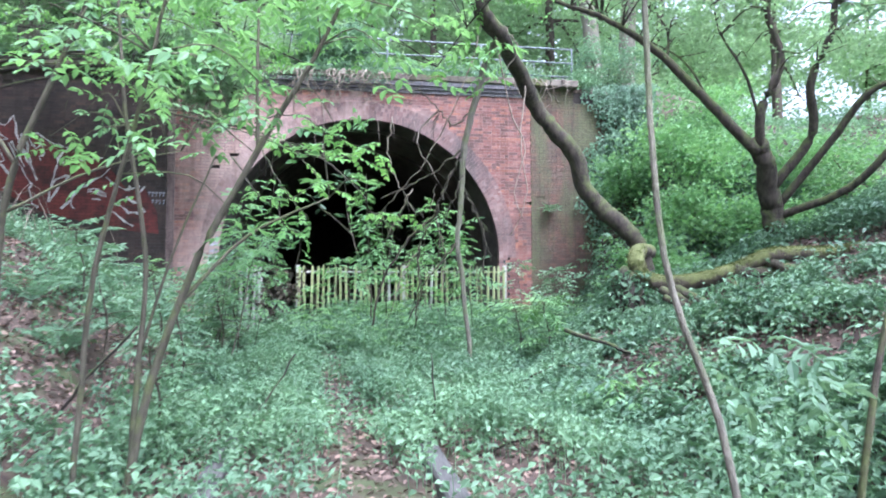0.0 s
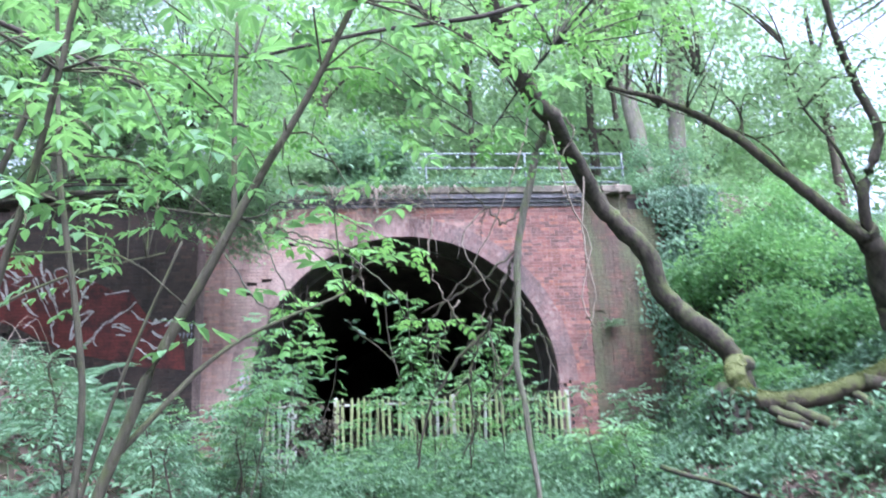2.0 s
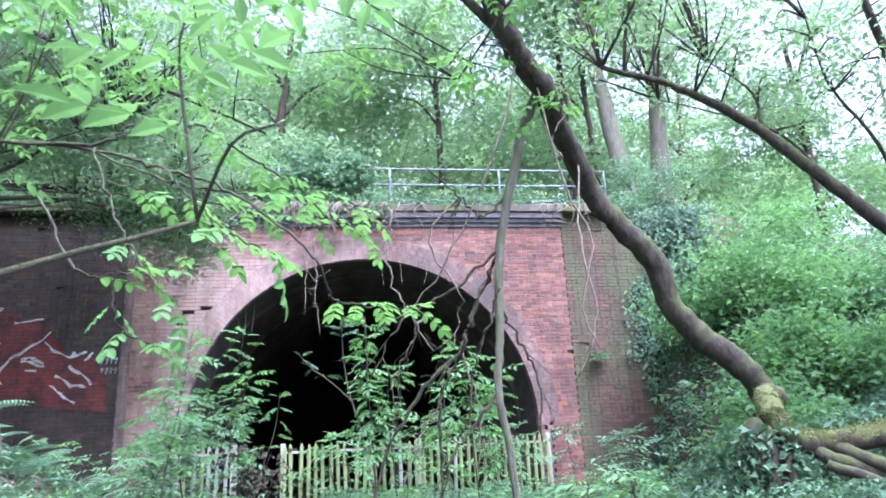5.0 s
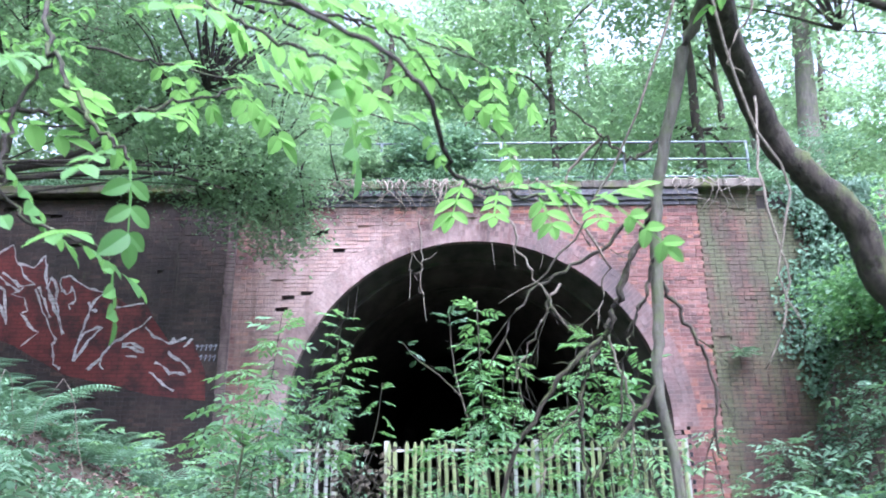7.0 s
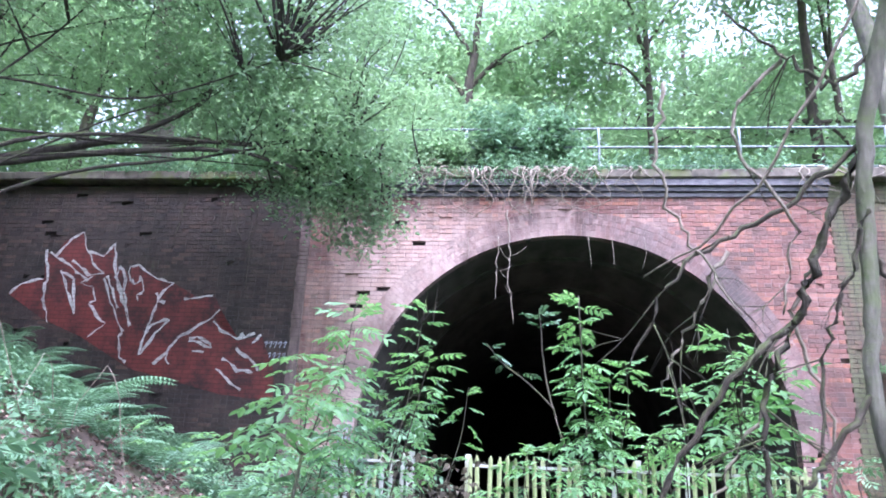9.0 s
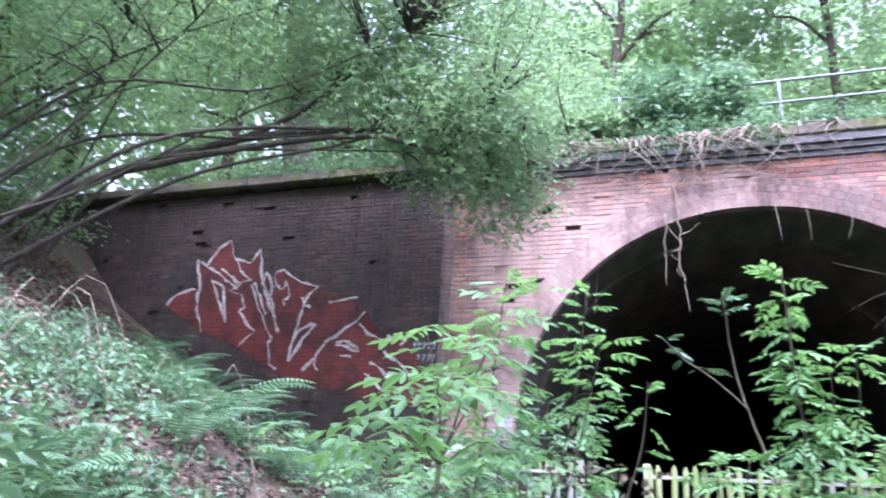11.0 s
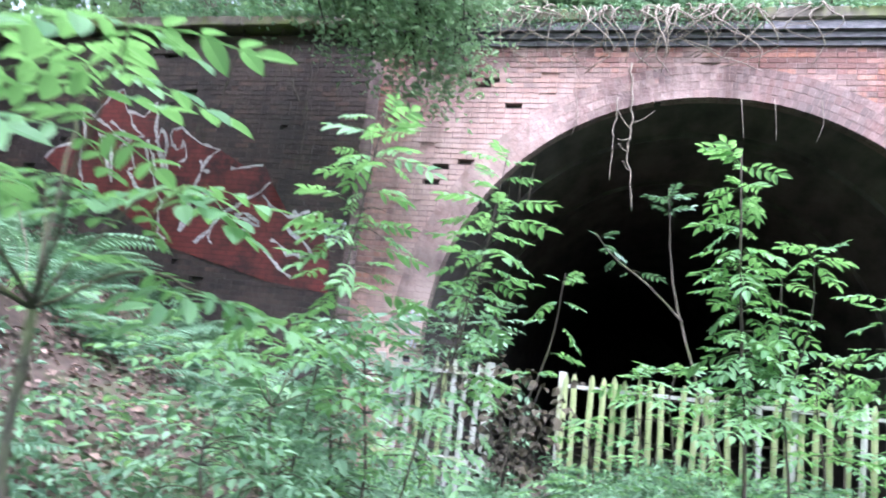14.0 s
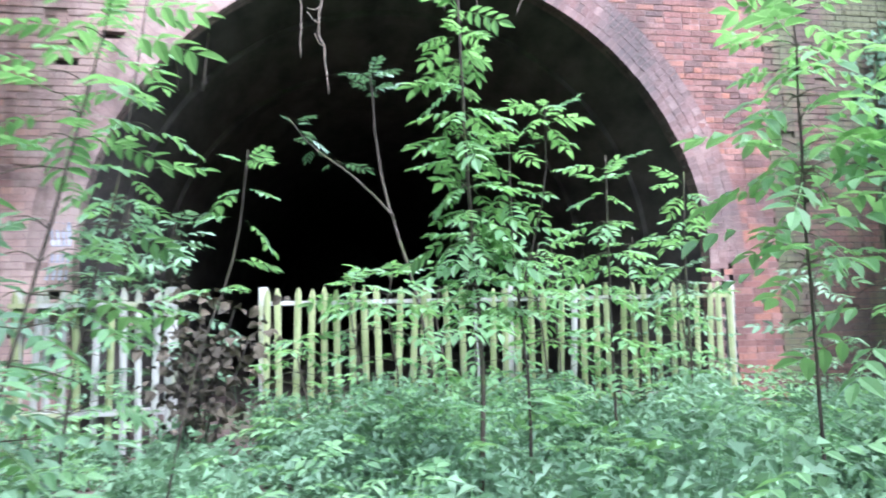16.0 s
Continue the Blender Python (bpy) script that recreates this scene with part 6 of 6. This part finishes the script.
# ivy over the right end of the wall, and growth along the coping
rng = np.random.default_rng(650)
b = Buf()
n = 16000
x = 5.5 + 2.4 * rng.beta(2.0, 1.3, n)
z = rng.uniform(0.5, 6.7, n)
keep = x > 5.85 + 0.7 * rng.random(n) ** 2 + 0.75 * np.clip(np.sin(z * 1.3 + 0.4) * 0.5 + np.sin(z * 3.7) * 0.25 + (3.2 - z) * 0.05, -0.4, 1.0) + (z < 3.2) * 0.35
x, z = x[keep], z[keep]
y = face_y(z) + 0.05 - np.abs(rng.normal(0, 0.1, len(x))) - 0.28 * np.clip(x - 5.6, 0, 2) * rng.random(len(x))
a = rng.uniform(0, 2 * math.pi, len(x))
blades(b, np.stack([x, y, z], 1), unit(np.stack([np.cos(a) * 0.7, rng.normal(-0.2, 0.2, len(x)), -0.6 + 0.4 * np.sin(a)], 1)), unit(np.stack([rng.normal(0, 0.4, len(x)), -np.ones(len(x)), rng.uniform(0.1, 0.9, len(x))], 1)), 0.09 * rng.uniform(0.6, 1.3, len(x)), 0.07, 0.15, 0.15)
tagged(part("ivy", b, M_IVY), "dark glossy ivy hanging over the end of the wall", "ivy", kind="stuff")
b = Buf()
n = 9000
x = rng.uniform(-9, 6.4, n)
x = x[patchy(x, x * 0.7, 1.6) + 0.3 * rng.random(n) > 0.42]
p = np.stack([x, 18.93 + 0.6 * rng.random(len(x)), 6.74 + 0.36 * rng.random(len(x)) ** 2 * (0.4 + patchy(x, x * 0.3, 2.3))], 1)
scatter_leaves(b, rng, p, 0.1, 0.8, 0.35, 0.4)
n = 1400
x = rng.uniform(-4.2, 0.6, n)
p = np.stack([x, 18.97 - 0.06 * rng.random(n), 6.45 + 0.35 * rng.random(n)], 1)
scatter_leaves(b, rng, p, 0.055, 0.8, 0.4, 0.5)
tagged(part("coping_growth", b, M_HERB), "moss, grass and creeper along the coping", "creeper", kind="stuff")

# bare roots hanging over the cornice and from the crown of the arch
roots = thing("hanging_roots", (-1.6, 18.95, 6.7), "tangle of pale dead creeper roots hanging over the cornice", "roots")
for k in range(78):
    b = Buf()
    x = rng.uniform(-3.6, 1.3) if k < 66 else rng.uniform(3.5, 5.4)
    ln = rng.uniform(0.3, 1.0)
    s = np.array([x, 18.96, 6.78])
    pts = [s, s + [rng.normal(0, 0.12), -0.16, -ln * 0.3], s + [rng.normal(0, 0.2), -0.12 + rng.uniform(-0.04, 0.03), -ln * 0.7], s + [rng.normal(0, 0.25), -0.04, -ln]]
    tube(b, pts, rng.uniform(0.007, 0.018), 0.005, 10, 5, 0.012, rng)
    under(part("root", b, M_ROOT, smooth=True), roots)
for k in range(5):
    b = Buf()
    a = np.linspace(0, 2 * math.pi * 0.85, 10)
    cx, cz, r = rng.uniform(-3.2, -2.2), rng.uniform(6.6, 6.78), rng.uniform(0.1, 0.2)
    tube(b, np.stack([cx + r * np.cos(a), 18.93 + 0.02 * np.sin(3 * a), cz + r * 0.8 * np.sin(a)], 1), 0.009, 0.006, 0, 5)
    under(part("root", b, M_ROOT, smooth=True), roots)
rootc = thing("dangling_root", (-1.0, 19.0, 5.5), "forked dry root dangling from the crown of the arch", "roots")
b = Buf()
tube(b, [(-1.05, 19.08, 6.0), (-1.02, 19.06, 5.45), (-1.0, 19.08, 5.1), (-1.03, 19.08, 4.7), (-0.95, 19.08, 4.3), (-0.93, 19.08, 3.95)], 0.014, 0.005, 24, 5, 0.012, rng)
under(part("root", b, M_ROOT, smooth=True), rootc)
b = Buf()
tube(b, [(-1.2, 19.06, 5.5), (-1.22, 19.08, 5.0), (-1.24, 19.08, 4.35)], 0.01, 0.004, 14, 5, 0.012, rng)
under(part("root", b, M_ROOT, smooth=True), rootc)
for s, e in (((-1.0, 19.08, 5.15), (-0.72, 19.0, 5.3)), ((-1.0, 19.08, 5.05), (-1.2, 19.02, 5.32)), ((-1.02, 19.08, 4.75), (-1.16, 19.02, 4.85)), ((-1.0, 19.08, 4.5), (-1.08, 19.0, 4.6)), ((-1.0, 19.08, 4.95), (-1.17, 19.02, 4.9))):
    b = Buf()
    tube(b, [s, ((s[0] + e[0]) / 2, 19.05, (s[2] + e[2]) / 2 - 0.03), e], 0.009, 0.004, 6, 5)
    under(part("root", b, M_ROOT, smooth=True), rootc)
for x in (-1.75, 0.35, 0.75, 1.3):
    b = Buf()
    tube(b, [(x, 19.05, 5.5), (x + 0.03, 19.07, 5.2), (x + rng.normal(0, 0.05), 19.08, 4.95)], 0.006, 0.003, 8, 4)
    under(part("root", b, M_ROOT, smooth=True), rootc)
wv = thing("wall_vines", (-6.5, 18.95, 6.5), "bare brown vine stems trailing down the sooty wall", "vine")
for x in (-5.8, -5.6, -5.95, -7.0, -6.3, -5.1):
    b = Buf()
    ln = rng.uniform(1.0, 2.2)
    tube(b, [on_wall(x, 6.6, 0.06), on_wall(x + rng.normal(0, 0.1), 6.6 - ln * 0.4, 0.03), on_wall(x + rng.normal(0, 0.12), 6.6 - ln, 0.03)], 0.012, 0.005, 12, 5, 0.015, rng)
    under(part("vine", b, M_BARK, smooth=True), wv)

# withered shrub in the gap of the fence
ws = thing("withered_shrub", (-2.1, 17.7, 0.1), "withered shrub with round grey-brown curled leaves", "shrub")
lv = Buf()
ends = []
for k in range(7):
    e = np.array([-2.15 + rng.normal(0, 0.3), 17.7 + rng.normal(0, 0.25), rng.uniform(1.0, 1.75)])
    b = Buf()
    tube(b, [(-2.1, 17.7, 0.05), (-2.1 + rng.normal(0, 0.15), 17.7, e[2] * 0.5), tuple(e)], 0.014, 0.005, 10, 5, 0.01, rng)
    under(part("stem", b, M_DARKBARK, smooth=True), ws)
    ends.append(e)
c = np.array([e * f + np.array([-2.1, 17.7, 0.05]) * (1 - f) for e in ends for f in (0.45, 0.6, 0.75, 0.9, 1.0)])
p = np.repeat(c, 7, 0) + rng.normal(0, 0.16, (len(c) * 7, 3))
p = p[p[:, 2] > 0.15]
for _ in range(2):
    scatter_leaves(lv, rng, p + rng.normal(0, 0.01, p.shape), 0.085, 0.9, 0.4, 0.9, True)
under(tagged(part("leaves", lv, M_DRY), kind="stuff"), ws)

# old timbers of the track and fallen leaves
for name, x, ya, yb, r in (("track_timber", -1.8, 4.3, 8.4, 0.6), ("track_timber", -0.08, 3.6, 7.2, -0.8)):
    t = thing(name, (x, (ya + yb) / 2, 0.1), "long weathered grey timber half buried in leaf litter", "timber", "track timbers")
    b = Buf()
    bevel_box(b, (x - 0.085, ya, -0.02), (x + 0.085, yb, 0.2), 0.018)
    under(part("baulk", b, M_TIMBER), t)
b = Buf()
p = place(rng, -3.5, 3.0, 3.0, 10.0, 9000, lambda x, y, r: r.random(len(x)) < np.where((x > -2.4) & (x < 1.2) & (y < 8.2), 1.0, 0.25))
q = place(rng, -2.2, 0.4, 8.0, 18.0, 3500, lambda x, y, r: trail(x, y) < 0.45)
s = place(rng, -11.5, -2.6, 6.0, 18.8, 36000, lambda x, y, r: (patchy(x, y) > 0.25) | (x < -7.2))
w = place(rng, 1.9, 7.4, 5.6, 11.4, 9000)
p = np.concatenate([p, q, s, w])
p[:, 2] += 0.012 + 0.025 * rng.random(len(p))
scatter_leaves(b, rng, p, 0.07, 0.45, 0.1, 0.6)
tagged(part("leaf_litter", b, M_LITTER), "brown fallen leaves scattered over the earth", "leaf litter", kind="stuff")

# trailing bramble canes on the bank and loose twigs
canes = thing("bramble_canes", (-5.2, 11.4, 2.2), "pale arching bramble canes tangled on the bank", "bramble")
for k in range(26):
    b = Buf()
    x, y = rng.uniform(-6.6, -3.6), rng.uniform(10.0, 13.6)
    if k < 17:
        x, y = rng.normal(-5.9, 0.5), rng.normal(12.0, 0.4)
    z = g(x, y)
    a = rng.uniform(0, 2 * math.pi)
    ln = rng.uniform(0.5, 1.2)
    e = (x + ln * math.cos(a), y + ln * math.sin(a))
    ze = g(*e) + 0.08
    m = ((x + e[0]) / 2, (y + e[1]) / 2, max(z, ze) + rng.uniform(0.3, 0.7))
    tube(b, [(x, y, z), m, (e[0], e[1], ze)], 0.005, 0.003, 10, 4, 0.012, rng)
    under(part("cane", b, M_ROOT, smooth=True), canes)
sticks = thing("fallen_branches", (-1.0, 8.0, 0.15), "fallen bare branches lying among the herbs", "branch")
for pts, r in (([(-3.0, 6.4, 0.5), (-2.7, 6.2, 0.9), (-2.3, 6.0, 1.3)], 0.014), ([(-1.75, 7.4, 0.15), (-1.5, 7.5, 0.5), (-1.25, 7.6, 0.9)], 0.012), ([(1.4, 9.5, 0.2), (1.9, 9.0, 0.55), (2.5, 8.6, 0.3)], 0.015), ([(0.3, 6.6, 0.12), (0.7, 6.4, 0.3), (1.1, 6.3, 0.2)], 0.012), ([(2.2, 9.8, 0.9), (2.6, 9.0, 0.75), (3.1, 8.2, 0.5)], 0.03), ([(0.4, 14.5, 0.2), (0.9, 14.0, 0.7), (1.6, 13.4, 0.3)], 0.012), ([(-0.1, 7.0, 0.1), (0.0, 7.0, 0.5), (-0.02, 7.05, 0.95)], 0.01)):
    b = Buf()
    tube(b, pts, r, r * 0.6, 10, 6, 0.008, rng)
    under(part("branch", b, M_DARKBARK, smooth=True), sticks)

# ---- single bricks of the piers nearest the path ----
made = {}
for a, bb2, za, zb, o in NEAR_BRICKS:
    key = round(bb2 - a, 2)
    if key not in made:
        nb = Buf()
        e = 0.0008
        hz = COURSE - 0.006
        nb.add([(0, 0.004, 0), (key, 0.004, 0), (key, 0.004 + LEAN * hz, hz), (0, 0.004 + LEAN * hz, hz), (e, 0, e), (key - e, 0, e), (key - e, LEAN * hz, hz - e), (e, LEAN * hz, hz - e)], q=[(4, 5, 6, 7), (0, 1, 5, 4), (1, 2, 6, 5), (2, 3, 7, 6), (3, 0, 4, 7)])
        made[key] = nb.mesh("brick", M_BRICK)
    ob = new("brick", made[key])
    ob.parent = portal
    ob.location = Vector((a, face_y(za, o), za)) - portal.location
